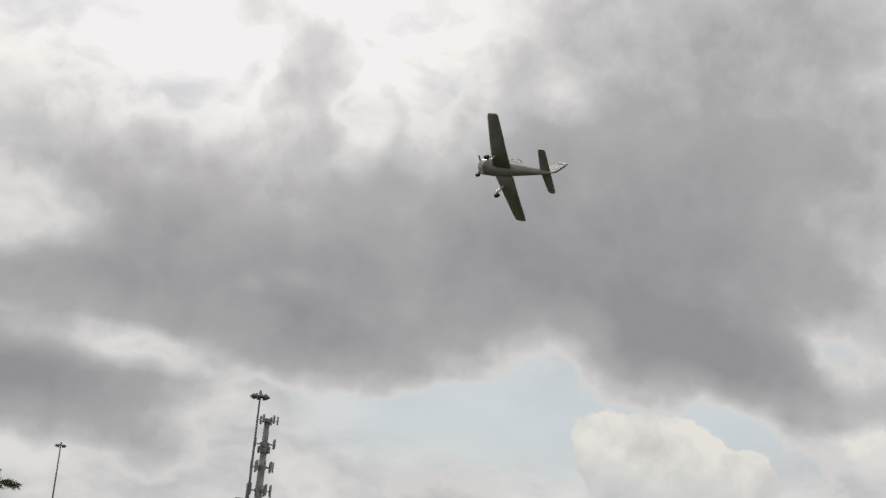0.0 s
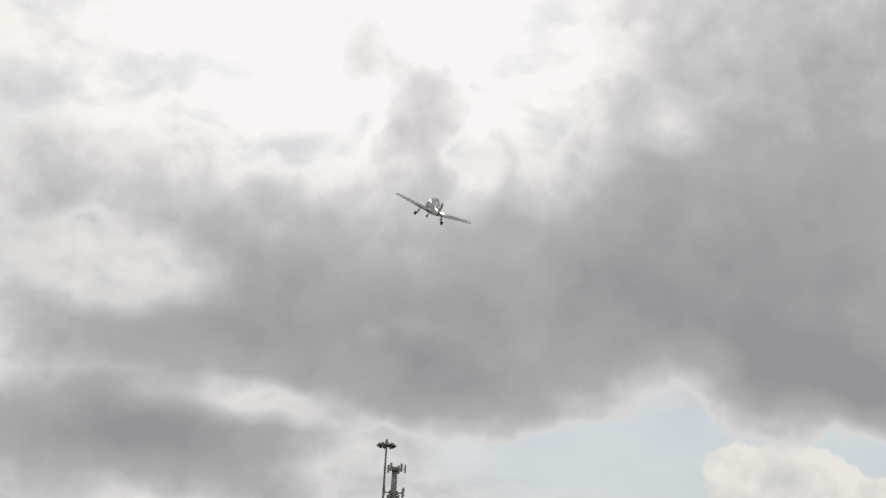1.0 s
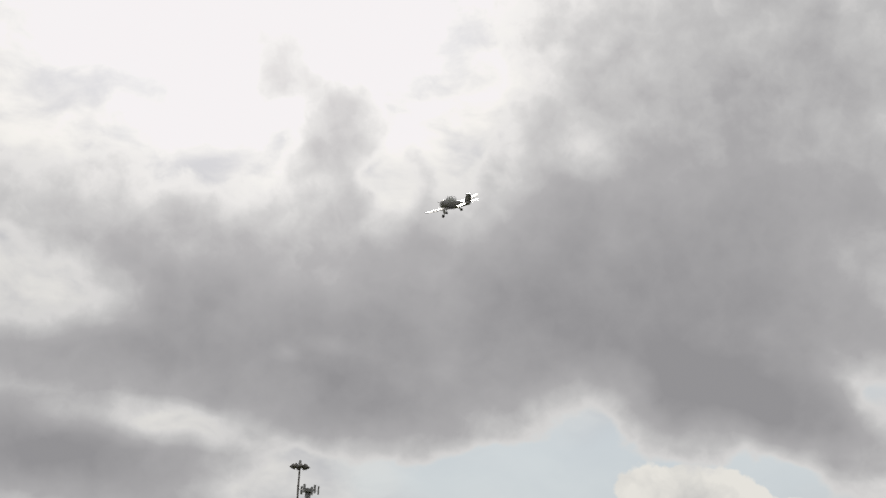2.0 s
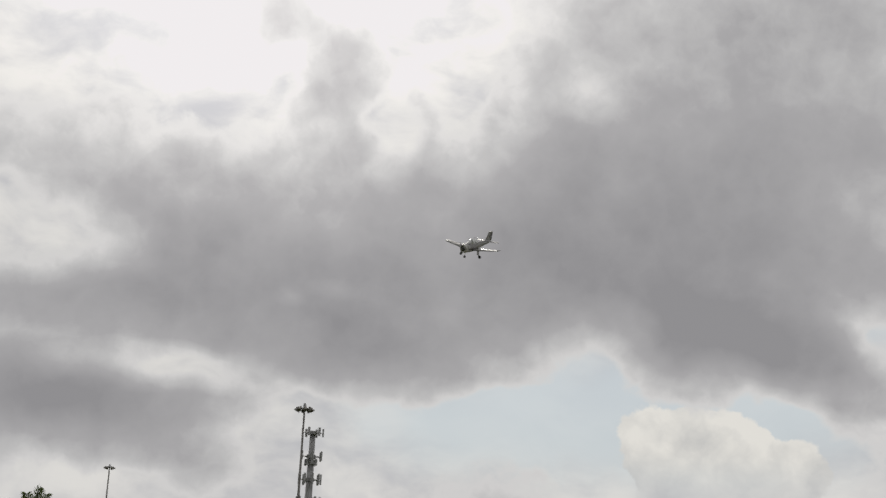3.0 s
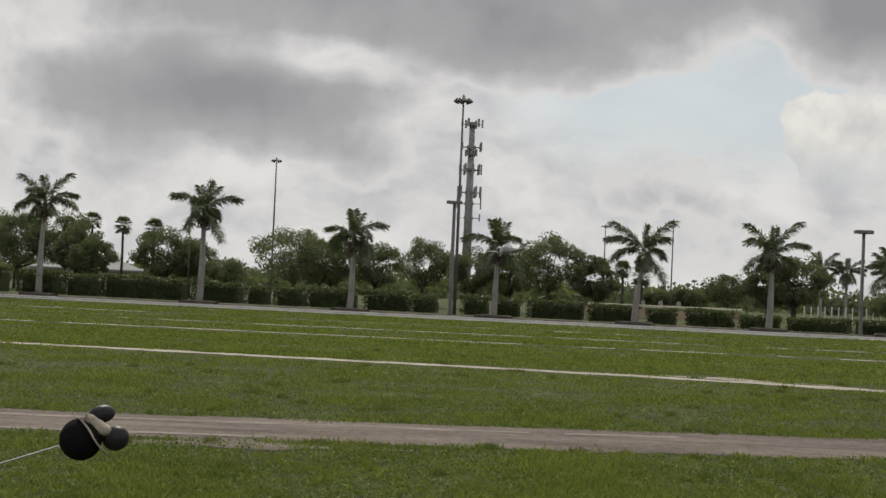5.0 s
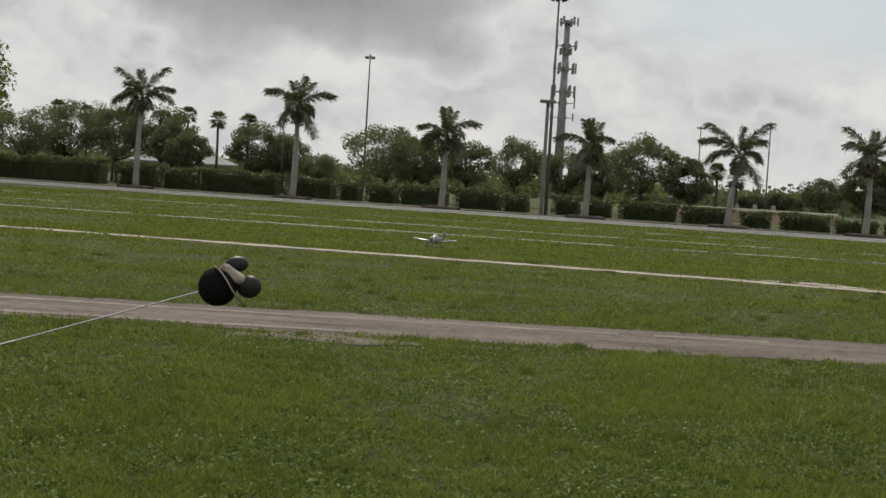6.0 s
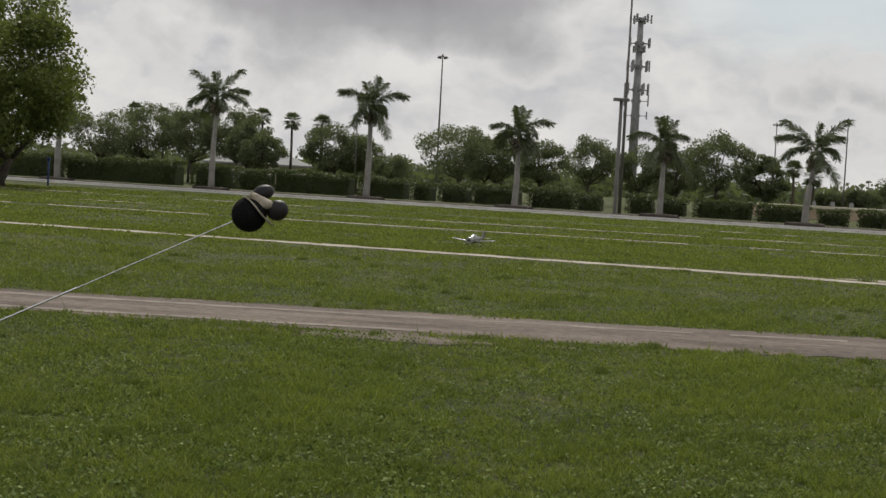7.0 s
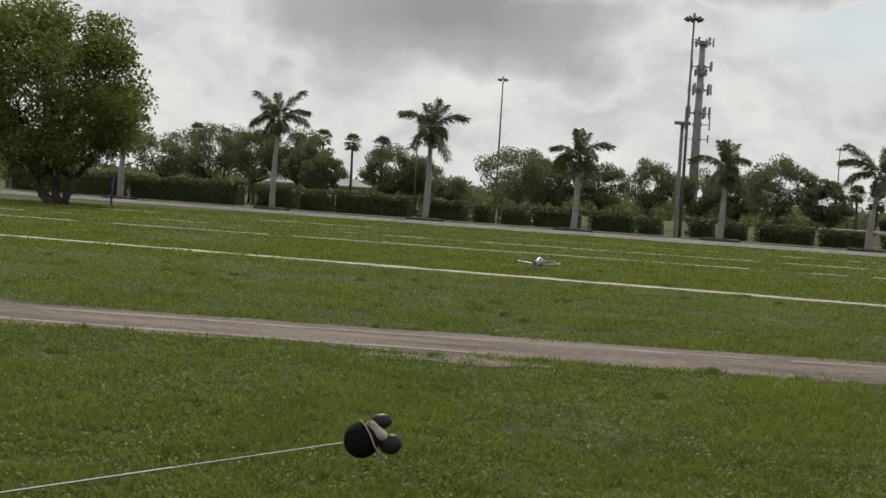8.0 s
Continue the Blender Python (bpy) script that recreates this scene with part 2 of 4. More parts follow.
M_TRIM = material("dark_trim", (0.03, 0.03, 0.035), (0.06, 0.055, 0.06), 0.4, 8)
M_CHROME = material("chromed_rod", (0.55, 0.55, 0.56), (0.68, 0.68, 0.69), 0.22, 8, metal=1.0, fine=60)
M_TOPPER = material("black_foam", (0.006, 0.006, 0.007), (0.014, 0.013, 0.014), 0.95, 30, 0.3, fine=240, spec=0.08)
M_TOPPER_SHINE = material("black_vinyl", (0.010, 0.009, 0.010), (0.022, 0.020, 0.022), 0.45, 30, 0.1, fine=200, spec=0.25)
M_BAND = material("cream_felt", (0.20, 0.17, 0.13), (0.48, 0.43, 0.35), 0.9, 25, 0.3, fine=120)


def ground_material():
    """Short turf: green with dry and worn patches; shade between blades is painted as dark flecks."""
    mat = bpy.data.materials.new("turf")
    mat.use_nodes = True
    n = Nodes(mat.node_tree)
    where = n.add("ShaderNodeTexCoord").outputs["Object"]
    wide = n.noise(where, 0.12, 5.0, 0.6)
    mid = n.noise(where, 0.9, 6.0, 0.65)
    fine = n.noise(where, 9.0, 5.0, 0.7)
    colour = n.mix(n.step(n.math("ADD", n.math("MULTIPLY", wide, 0.5), n.math("MULTIPLY", mid, 0.5)), 0.36, 0.66), (0.045, 0.064, 0.012), (0.115, 0.130, 0.028))
    # near-black flecks: the shade in the gaps between blades, put into the colour
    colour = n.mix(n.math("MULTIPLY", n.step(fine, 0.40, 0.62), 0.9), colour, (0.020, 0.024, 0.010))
    colour = n.mix(n.math("MULTIPLY", n.step(n.math("MULTIPLY", n.noise(where, 0.35, 6.0, 0.7), n.math("ADD", mid, 0.5)), 0.6, 0.78), 0.5), colour, (0.17, 0.15, 0.08))
    surf = n.add("ShaderNodeBsdfPrincipled")
    n.put(surf.inputs["Base Color"], colour)
    surf.inputs["Roughness"].default_value, surf.inputs["Specular IOR Level"].default_value = 0.9, 0.15
    bumps = n.add("ShaderNodeBump")
    bumps.inputs["Strength"].default_value, bumps.inputs["Distance"].default_value = 0.9, 0.06
    n.put(bumps.inputs["Height"], n.math("ADD", n.noise(where, 14.0, 6.0, 0.7), n.math("MULTIPLY", mid, 1.5)))
    n.put(surf.inputs["Normal"], bumps.outputs[0])
    n.put(n.add("ShaderNodeOutputMaterial").inputs[0], surf.outputs[0])
    return mat


def track_material():
    """Bare brown earth, paler in the wheel ruts and at the edges."""
    mat = bpy.data.materials.new("bare_earth")
    mat.use_nodes = True
    n = Nodes(mat.node_tree)
    where = n.add("ShaderNodeTexCoord").outputs["Object"]
    along = n.add("ShaderNodeMapping")
    n.put(along.inputs[0], where)
    along.inputs[3].default_value = (0.25, 1.4, 1)
    ruts = n.noise(along.outputs[0], 1.3, 6.0, 0.65)
    fine = n.noise(where, 7.0, 6.0, 0.7)
    colour = n.mix(n.step(n.math("ADD", n.math("MULTIPLY", ruts, 0.6), n.math("MULTIPLY", fine, 0.4)), 0.38, 0.66), (0.10, 0.082, 0.070), (0.235, 0.195, 0.165))
    surf = n.add("ShaderNodeBsdfPrincipled")
    n.put(surf.inputs["Base Color"], colour)
    surf.inputs["Roughness"].default_value, surf.inputs["Specular IOR Level"].default_value = 0.95, 0.15
    bumps = n.add("ShaderNodeBump")
    bumps.inputs["Strength"].default_value, bumps.inputs["Distance"].default_value = 0.8, 0.04
    n.put(bumps.inputs["Height"], n.noise(where, 11.0, 7.0, 0.7))
    n.put(surf.inputs["Normal"], bumps.outputs[0])
    n.put(n.add("ShaderNodeOutputMaterial").inputs[0], surf.outputs[0])
    return mat


M_TURF, M_TRACK = ground_material(), track_material()


# ---- mesh helpers ----
def mesh_of(name, verts, faces, mat, smooth=False):
    """A mesh from arrays: faces is an (n, k) array or a list of tuples."""
    me = bpy.data.meshes.new(name)
    if isinstance(faces, np.ndarray):
        verts = np.asarray(verts, dtype=np.float32)
        k = faces.shape[1]
        me.vertices.add(len(verts))
        me.vertices.foreach_set("co", verts.ravel())
        me.loops.add(faces.size)
        me.loops.foreach_set("vertex_index", faces.ravel().astype(np.int32))
        me.polygons.add(len(faces))
        me.polygons.foreach_set("loop_start", np.arange(0, faces.size, k, dtype=np.int32))
        me.update(calc_edges=True)
    else:
        me.from_pydata([tuple(v) for v in verts], [], faces)
        me.update()
    me.materials.append(mat)
    if smooth:
        me.polygons.foreach_set("use_smooth", [True] * len(me.polygons))
    return me


def from_bm(name, bm, mat, smooth=True):
    me = bpy.data.meshes.new(name)
    bmesh.ops.recalc_face_normals(bm, faces=bm.faces)
    bm.to_mesh(me)
    bm.free()
    me.materials.append(mat)
    if smooth:
        me.polygons.foreach_set("use_smooth", [True] * len(me.polygons))
    return me


def part(name, me, parent, label="", m=None):
    """Links a mesh as one part under a thing or a part."""
    ob = new(name, me)
    ob.parent = parent
    if m is not None:
        ob.matrix_basis = m
    return tagged(ob, label)


def thing(name, label, category, m, group="", kind=""):
    ob = new(name)
    ob.matrix_basis = m
    return tagged(ob, label, category, group, kind)


def tube(points, radii, sides=8, close=True):
    """Verts and faces of a tube through points with a radius at each."""
    verts, faces = [], []
    pts = [Vector(p) for p in points]
    for i, p in enumerate(pts):
        way = (pts[min(i + 1, len(pts) - 1)] - pts[max(i - 1, 0)]).normalized()
        side = way.orthogonal().normalized() if abs(way.z) > 0.99 else way.cross(Vector((0, 0, 1))).normalized()
        up = side.cross(way)
        for k in range(sides):
            a = 2 * math.pi * k / sides
            verts.append(p + (side * math.cos(a) + up * math.sin(a)) * radii[i])
    for i in range(len(pts) - 1):
        for k in range(sides):
            a, b = i * sides + k, i * sides + (k + 1) % sides
            faces.append((a, b, b + sides, a + sides))
    if close:
        faces.append(tuple(range(sides))[::-1])
        faces.append(tuple(range((len(pts) - 1) * sides, len(pts) * sides)))
    return verts, faces


def joined(pieces):
    verts, faces = [], []
    for v, f in pieces:
        off = len(verts)
        verts += list(v)
        faces += [tuple(i + off for i in q) for q in f]
    return verts, faces


def box(x0, x1, y0, y1, z0, z1, bevel=0.0):
    """Verts and faces of a box; bevel cuts its upright edges and rim."""
    b = bevel
    if not b:
        v = [(x, y, z) for z in (z0, z1) for x, y in ((x0, y0), (x1, y0), (x1, y1), (x0, y1))]
        return v, [(3, 2, 1, 0), (4, 5, 6, 7), (0, 1, 5, 4), (1, 2, 6, 5), (2, 3, 7, 6), (3, 0, 4, 7)]
    ring = [(x0 + b, y0), (x1 - b, y0), (x1, y0 + b), (x1, y1 - b), (x1 - b, y1), (x0 + b, y1), (x0, y1 - b), (x0, y0 + b)]
    cx, cy = (x0 + x1) / 2, (y0 + y1) / 2
    kx, ky = 1 - 2 * b / max(x1 - x0, 1e-6), 1 - 2 * b / max(y1 - y0, 1e-6)
    v = [(x, y, z0) for x, y in ring] + [(x, y, z1 - b) for x, y in ring] + [(cx + (x - cx) * kx, cy + (y - cy) * ky, z1) for x, y in ring]
    f = [tuple(range(8))[::-1], tuple(range(16, 24))]
    for r in (0, 8):
        f += [(r + k, r + (k + 1) % 8, r + 8 + (k + 1) % 8, r + 8 + k) for k in range(8)]
    return v, f


def leaves(centres, size, rng, droop=0.3, aspect=0.55):
    """Many small four-cornered leaves at the centres, turned at random. Returns arrays."""
    n = len(centres)
    a, b = rng.uniform(0, 2 * np.pi, n), rng.normal(-droop, 0.6, n)
    way = np.stack([np.cos(a) * np.cos(b), np.sin(a) * np.cos(b), np.sin(b)], 1)
    rnd = rng.normal(0, 1, (n, 3))
    side = np.cross(way, rnd)
    side /= np.linalg.norm(side, axis=1)[:, None] + 1e-9
    s = (size * rng.uniform(0.6, 1.4, n))[:, None]
    c = np.asarray(centres)
    v = np.stack([c - way * s, c + side * s * aspect - way * s * 0.1, c + way * s, c - side * s * aspect - way * s * 0.1], 1).reshape(-1, 3)
    return v, np.arange(4 * n).reshape(-1, 4)


# ---- ground, track, kerb ----
def ground():
    # one sheet, fine where it is near
    xs = np.concatenate([[-2600, -900, -300, -120], np.linspace(-60, 40, 51), [120, 300, 900, 2600]])
    ys = np.concatenate([[-2600, -600, -150, -40, -10], np.linspace(0, 100, 51), [140, 250, 500, 1100, 2600]])
    gx, gy = np.meshgrid(xs, ys)
    v = np.stack([gx, gy, np.zeros_like(gx)], -1).reshape(-1, 3)
    w = len(xs)
    i = np.arange(len(ys) - 1)[:, None] * w + np.arange(w - 1)[None]
    f = np.stack([i, i + 1, i + w + 1, i + w], -1).reshape(-1, 4)
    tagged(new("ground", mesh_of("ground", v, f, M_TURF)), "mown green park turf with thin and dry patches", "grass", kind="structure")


def strip(name, mat, label, category, line, half, z, ragged, seed, step=0.25, x0=-60, x1=40, gaps=-9.0):
    """A ragged strip laid along line(x), with half width half(x)."""
    noise_at = lambda x, k: noise.noise((x * 0.9 + seed * 17, k * 9.1, 0)) + 0.6 * noise.noise((x * 3.7 + seed * 5, k * 4.3, 2))
    verts, faces = [], []
    x, last = x0, False
    while x <= x1:
        w = half(x)
        keep = noise.noise((x * 0.16, seed * 3.3, 1)) + 0.35 * noise.noise((x * 0.9, seed, 5)) > gaps
        w0, w1 = max(0.03, w * (1 + ragged * noise_at(x, 1))), max(0.03, w * (1 + ragged * noise_at(x, 2)))
        verts += [(x, line(x) - w0, z), (x, line(x), z + 0.004), (x, line(x) + w1, z)]
        i = len(verts)
        if keep and last:
            faces += [(i - 6, i - 3, i - 2, i - 5), (i - 5, i - 2, i - 1, i - 4)]
        last = keep
        x += step
    return tagged(new(name, mesh_of(name, verts, faces, mat)), label, category, kind="structure")


def track_line(x):
    return 15.02 + 0.09 * (x + 2) + 0.0045 * (x + 6) ** 2 * (1 if abs(x) < 12 else 0.5)


def sand_line(x):
    return 28.75 - 0.12 * x - 0.014 * np.maximum(x, 0.0) ** 2


def kerb_line(x):
    return 70.3 - 0.2 * x + 0.0012 * min(x, 0) ** 2


ground()
strip("path", M_TRACK, "bare brown earth track worn through the grass", "path", track_line, lambda x: 1.12, 0.006, 0.16, 1)
strip("sand_strip", M_SAND, "narrow pale sandy strip across the turf", "path", sand_line, lambda x: 0.31 + 0.12 * (x > 0) * min(x, 6) / 6, 0.006, 0.75, 2, 0.12)
strip("sand_strip", M_SAND, "faint broken sandy strip in the turf", "path", lambda x: 42.4 - 0.05 * x, lambda x: 0.20, 0.006, 0.9, 3, gaps=-0.16)
strip("sand_strip", M_SAND, "faint broken sandy strip in the turf", "path", lambda x: 49.8 - 0.04 * x, lambda x: 0.19, 0.006, 0.9, 4, gaps=-0.08)
strip("sand_strip", M_SAND, "faint broken sandy strip in the turf", "path", lambda x: 58.0 - 0.10 * x, lambda x: 0.22, 0.006, 0.9, 5, gaps=-0.12)
strip("wheel_rut", M_RUT, "pale rut along the near edge of the track", "path", lambda x: track_line(x) - 0.80, lambda x: 0.075, 0.012, 0.9, 6, 0.1, -30, -2.2)
strip("wheel_rut", M_RUT, "pale rut along the far side of the track", "path", lambda x: track_line(x) + 0.55, lambda x: 0.08, 0.012, 0.9, 11, 0.1, -30, 20, -0.1)
strip("sand_patch", M_SAND, "worn sandy patch beside the sandy strip", "path", lambda x: sand_line(x) + 0.75, lambda x: 0.34 * math.exp(-((x - 4.6) / 1.1) ** 2), 0.007, 0.8, 7, 0.1, 2.6, 6.8)
strip("sand_patch", M_SAND, "small worn sandy patch in the turf", "path", lambda x: 25.6 + 0.02 * x, lambda x: 0.10, 0.007, 0.8, 8, 0.06, -2.6, -1.9)
strip("sand_patch", M_TRACK, "thin worn patch of earth by the track", "path", lambda x: track_line(x) - 1.55, lambda x: 0.34 * math.exp(-((x + 2.6) / 1.2) ** 2), 0.007, 0.9, 9, 0.08, -4.8, -0.5)


def band(name, mat, label, category, near, far, z0, z1, x0=-80, x1=60, n=70):
    """A long low solid between two offsets from the kerb line."""
    verts, faces = [], []
    for i in range(n + 1):
        x = x0 + (x1 - x0) * i / n
        y = kerb_line(x)
        verts += [(x, y + near, z0), (x, y + near + 0.02, z1), (x, y + far - 0.02, z1), (x, y + far, z0)]
        if i:
            b = len(verts)
            faces += [(b - 8 + k, b - 4 + k, b - 4 + k + 1, b - 8 + k + 1) for k in range(3)]
    return tagged(new(name, mesh_of(name, verts, faces, mat)), label, category, kind="structure")


band("kerb", M_CONCRETE, "pale concrete kerb along the edge of the turf", "kerb", 0.0, 0.3, 0.0, 0.07)
band("road", M_ASPHALT, "dark asphalt lane behind the kerb", "road", 0.3, 3.8, 0.0, 0.012)
band("kerb", M_CONCRETE, "pale concrete kerb in front of the planting bed", "kerb", 3.8, 4.0, 0.0, 0.09)
band("planting_bed", M_MULCH, "dark mulched planting bed under the hedge", "planting bed", 4.0, 9.0, 0.0, 0.06)


# ---- hedges ----
def hedge(x0, x1, height, seed, depth=1.5, back=6.6):
    rng = np.random.default_rng(seed)
    n = int((x1 - x0) * 1500)
    length = x1 - x0
    core = joined([box(-length / 2 + 0.12, length / 2 - 0.12, -depth / 2 + 0.12, depth / 2 - 0.12, 0.12, height - 0.15, 0.12)])
    u = rng.uniform(0, 1, n)
    side = rng.uniform(0, 1, n)
    p = np.empty((n, 3))
    p[:, 0] = (u - 0.5) * length
    front = side < 0.55
    p[:, 1] = np.where(front, -depth / 2, rng.uniform(-depth / 2, depth / 2, n)) + rng.normal(0, 0.06, n)
    p[:, 2] = np.where(front, rng.uniform(0.1, 1, n) ** 0.9 * height, height + rng.normal(0, 0.05, n))
    lumps = np.array([noise.noise((float(a) * 0.9 + seed, 0.0, float(c) * 1.1)) for a, c in zip(p[:, 0], p[:, 2])])
    p[:, 1] += np.where(front, lumps * 0.22, 0)
    p[:, 2] += np.where(front, 0, lumps * 0.16)
    ends = rng.uniform(0, 1, n) < 0.12
    p[ends, 0] = np.sign(u[ends] - 0.5) * length / 2 + rng.normal(0, 0.07, ends.sum())
    v, f = leaves(p, 0.052, rng)
    xm = (x0 + x1) / 2
    slope = math.degrees(math.atan2(kerb_line(x1) - kerb_line(x0), x1 - x0))
    h = thing("hedge", "clipped dense dark green hedge in a planting bed", "hedge", pose(xm, kerb_line(xm) + back, 0.05, 0, 0, slope), "hedges along the lane")
    part("inner_growth", mesh_of("hedge_core", *core, M_HEDGE), h, "dark dense inner growth")
    part("foliage", mesh_of("hedge_leaves", v, f, M_HEDGE), h)


for i, (a, b, h) in enumerate([(-48, -38.5, 1.55), (-38, -29.5, 1.5), (-28.4, -25.8, 1.4), (-25.4, -23.3, 1.25), (-23, -18.0, 1.32), (-17.4, -14.6, 1.25), (-14.2, -13.0, 1.1),
                               (-12.5, -10.9, 1.1), (-10.6, -7.9, 1.15), (-7.3, -4.9, 1.15), (-4.7, -3.3, 1.0), (-1.9, -0.5, 1.05), (-0.2, 1.2, 1.0), (1.7, 4.6, 1.05), (4.9, 7.4, 0.95),
                               (7.9, 9.4, 0.85), (9.9, 12.3, 0.9), (12.6, 14.6, 0.75), (15, 18, 0.72), (18.3, 21.5, 0.72), (22, 26, 0.7), (26.4, 31, 0.7)]):
    hedge(a, b, h, 100 + i)


# ---- palms ----
def frond_mesh(name, length, rise, bend, rng, rows=44, leaf=0.50):
    """A feather frond: an arching stalk with plumes of leaflets. It grows along +x, first at rise degrees."""
    count = 12
    pts, way_at = [np.zeros(3)], []
    for i in range(count):
        a = radians(rise - bend * ((i + 0.5) / count) ** 1.25)
        way_at.append(np.array([math.cos(a), 0, math.sin(a)]))
        pts.append(pts[-1] + way_at[-1] * length / count)
    verts, faces = tube(pts, [0.034 * (1 - 0.85 * s / count) for s in range(count + 1)], 5)
    verts = [tuple(v) for v in verts]
    for i in range(rows):
        s = (0.10 + 0.90 * i / (rows - 1)) * (count - 0.01)
        k = int(s)
        p = pts[k] + (pts[k + 1] - pts[k]) * (s - k)
        way = way_at[k]
        size = leaf * (0.40 + 0.60 * math.sin(math.pi * (0.15 + 0.68 * s / count)))
        for sign in (-1, 1):
            for tier in range(2):
                across = np.array([-way[2], 0, way[0]])
                out = way * rng.uniform(0.5, 0.9) + np.array([0, sign * rng.uniform(0.35, 1.0), 0]) + across * rng.uniform(-0.8, 0.5)
                out = out / np.linalg.norm(out)
                tip = p + out * size * rng.uniform(0.8, 1.15) + np.array([0, 0, -0.22 * size])
                mid = p + out * size * 0.55
                wide = way * 0.024
                b = len(verts)
                verts += [tuple(p - wide * 0.4), tuple(p + wide * 0.4), tuple(mid + wide), tuple(tip), tuple(mid - wide)]
                faces.append((b, b + 1, b + 2, b + 3, b + 4))
    return mesh_of(name, verts, faces, M_FROND)


frng = np.random.default_rng(5)
FRONDS = [frond_mesh("frond", 2.12 if r < 80 else 1.45, r, d, frng, 50, 0.56) for r, d in ((86, 8), (62, 42), (40, 58), (16, 58), (-10, 48), (-42, 22))]


def royal_palm(x, y, trunk, seed, scale=1.0, lean=0.0, group="palms along the lane", label="tall palm with a smooth grey trunk and drooping feather fronds"):
    rng = np.random.default_rng(seed)
    p = thing("palm_tree", label, "palm tree", pose(x, y, 0.05, 0, 0, 0), group)
    zs = np.linspace(0, 1, 12)
    bulge = 0.17 + 0.05 * np.exp(-(zs * 9)) + 0.025 * np.exp(-((zs - 0.4) / 0.25) ** 2) - 0.05 * zs
    wobble = rng.uniform(-0.06, 0.06)
    pts = [(lean * z * z + wobble * math.sin(4 * z), 0.03 * math.sin(3 * z), z * trunk) for z in zs]
    part("trunk", mesh_of("palm_trunk", *tube(pts, bulge * scale, 12), M_PALM_BARK, True), p)
    top = Vector(pts[-1])
    shaft = [top + Vector((0, 0, z)) for z in (0, 0.2, 0.5, 0.8)]
    part("crownshaft", mesh_of("crownshaft", *tube(shaft, [0.12 * scale, 0.14 * scale, 0.11 * scale, 0.06], 10), M_SHAFT, True), p, "smooth green crownshaft")
    c = rng.normal(0, 1, (420, 3)) * (0.17, 0.17, 0.16) + np.array([top.x, top.y, top.z - 0.02])
    tagged(part("seed_ball", mesh_of("seed_ball", *leaves(c, 0.11, rng, 0.5), M_SEED), p, "brown hanging seed cluster under the fronds"), kind="stuff")
    kinds = [0, 1, 1, 2, 2, 2, 3, 3, 4, 4, 5]
    turns = {}
    for k, kind in enumerate(kinds):
        turns[kind] = turns.get(kind, rng.uniform(0, 360)) + 360 / kinds.count(kind) + rng.uniform(-22, 22)
        size = scale * rng.uniform(0.86, 1.12)
        m = pose(top.x, top.y, top.z + 0.62 + 0.08 * (5 - kind) / 5, 0, rng.uniform(-6, 6), turns[kind]) @ Matrix.Diagonal((size, size, size, 1))
        part("frond", FRONDS[kind], p, "", m)
    return p


PALMS = [(-24.22, 4.25, 11, 1.1), (-18.25, 4.85, 12, 0.98), (-12.06, 4.65, 13, 1.02), (-6.04, 3.50, 14, 0.97), (-0.21, 3.25, 15, 0.95),
         (5.46, 3.25, 16, 0.95), (10.72, 3.35, 17, 0.95), (15.45, 2.45, 18, 1.0)]


def on_bed(az, back=4.75):
    """The place on the planting bed in that direction from the eye."""
    y = 75.0
    for _ in range(30):
        y = 0.5 * y + 0.5 * (kerb_line(y * math.tan(radians(az))) + back)
    return y * math.tan(radians(az)), y


PALMS = [(*on_bed(a), h, s, k) for a, h, s, k in PALMS]
for x, y, h, s, k in PALMS:
    royal_palm(x, y, h, s, k, lean=0.35 if s == 16 else 0.1)
for i, (x, y, h) in enumerate([(28.5, 126.8, 4.1), (30.6, 126.3, 3.8), (25.0, 91.6, 3.0), (26.9, 93.2, 3.2), (25.9, 92.4, 2.7), (31.0, 100.3, 3.0), (27.6, 95.0, 2.4)]):
    royal_palm(x, y, h, 60 + i, 0.85, group="distant palms", label="distant feather palm with a slim grey trunk")


def palm_planter(x):
    y = kerb_line(x) + 4.7
    slab = joined([box(-0.95, 0.95, -0.6, 0.6, 0, 0.20, 0.05)])
    tagged(new("planter_kerb", mesh_of("planter_kerb", *slab, M_BARK)), "low dark stone planter edge at a palm's foot", "planter", "palm planters").matrix_basis = pose(x, y, 0.05, 0, 0, -11)


for x, y, *_ in PALMS:
    palm_planter(x)


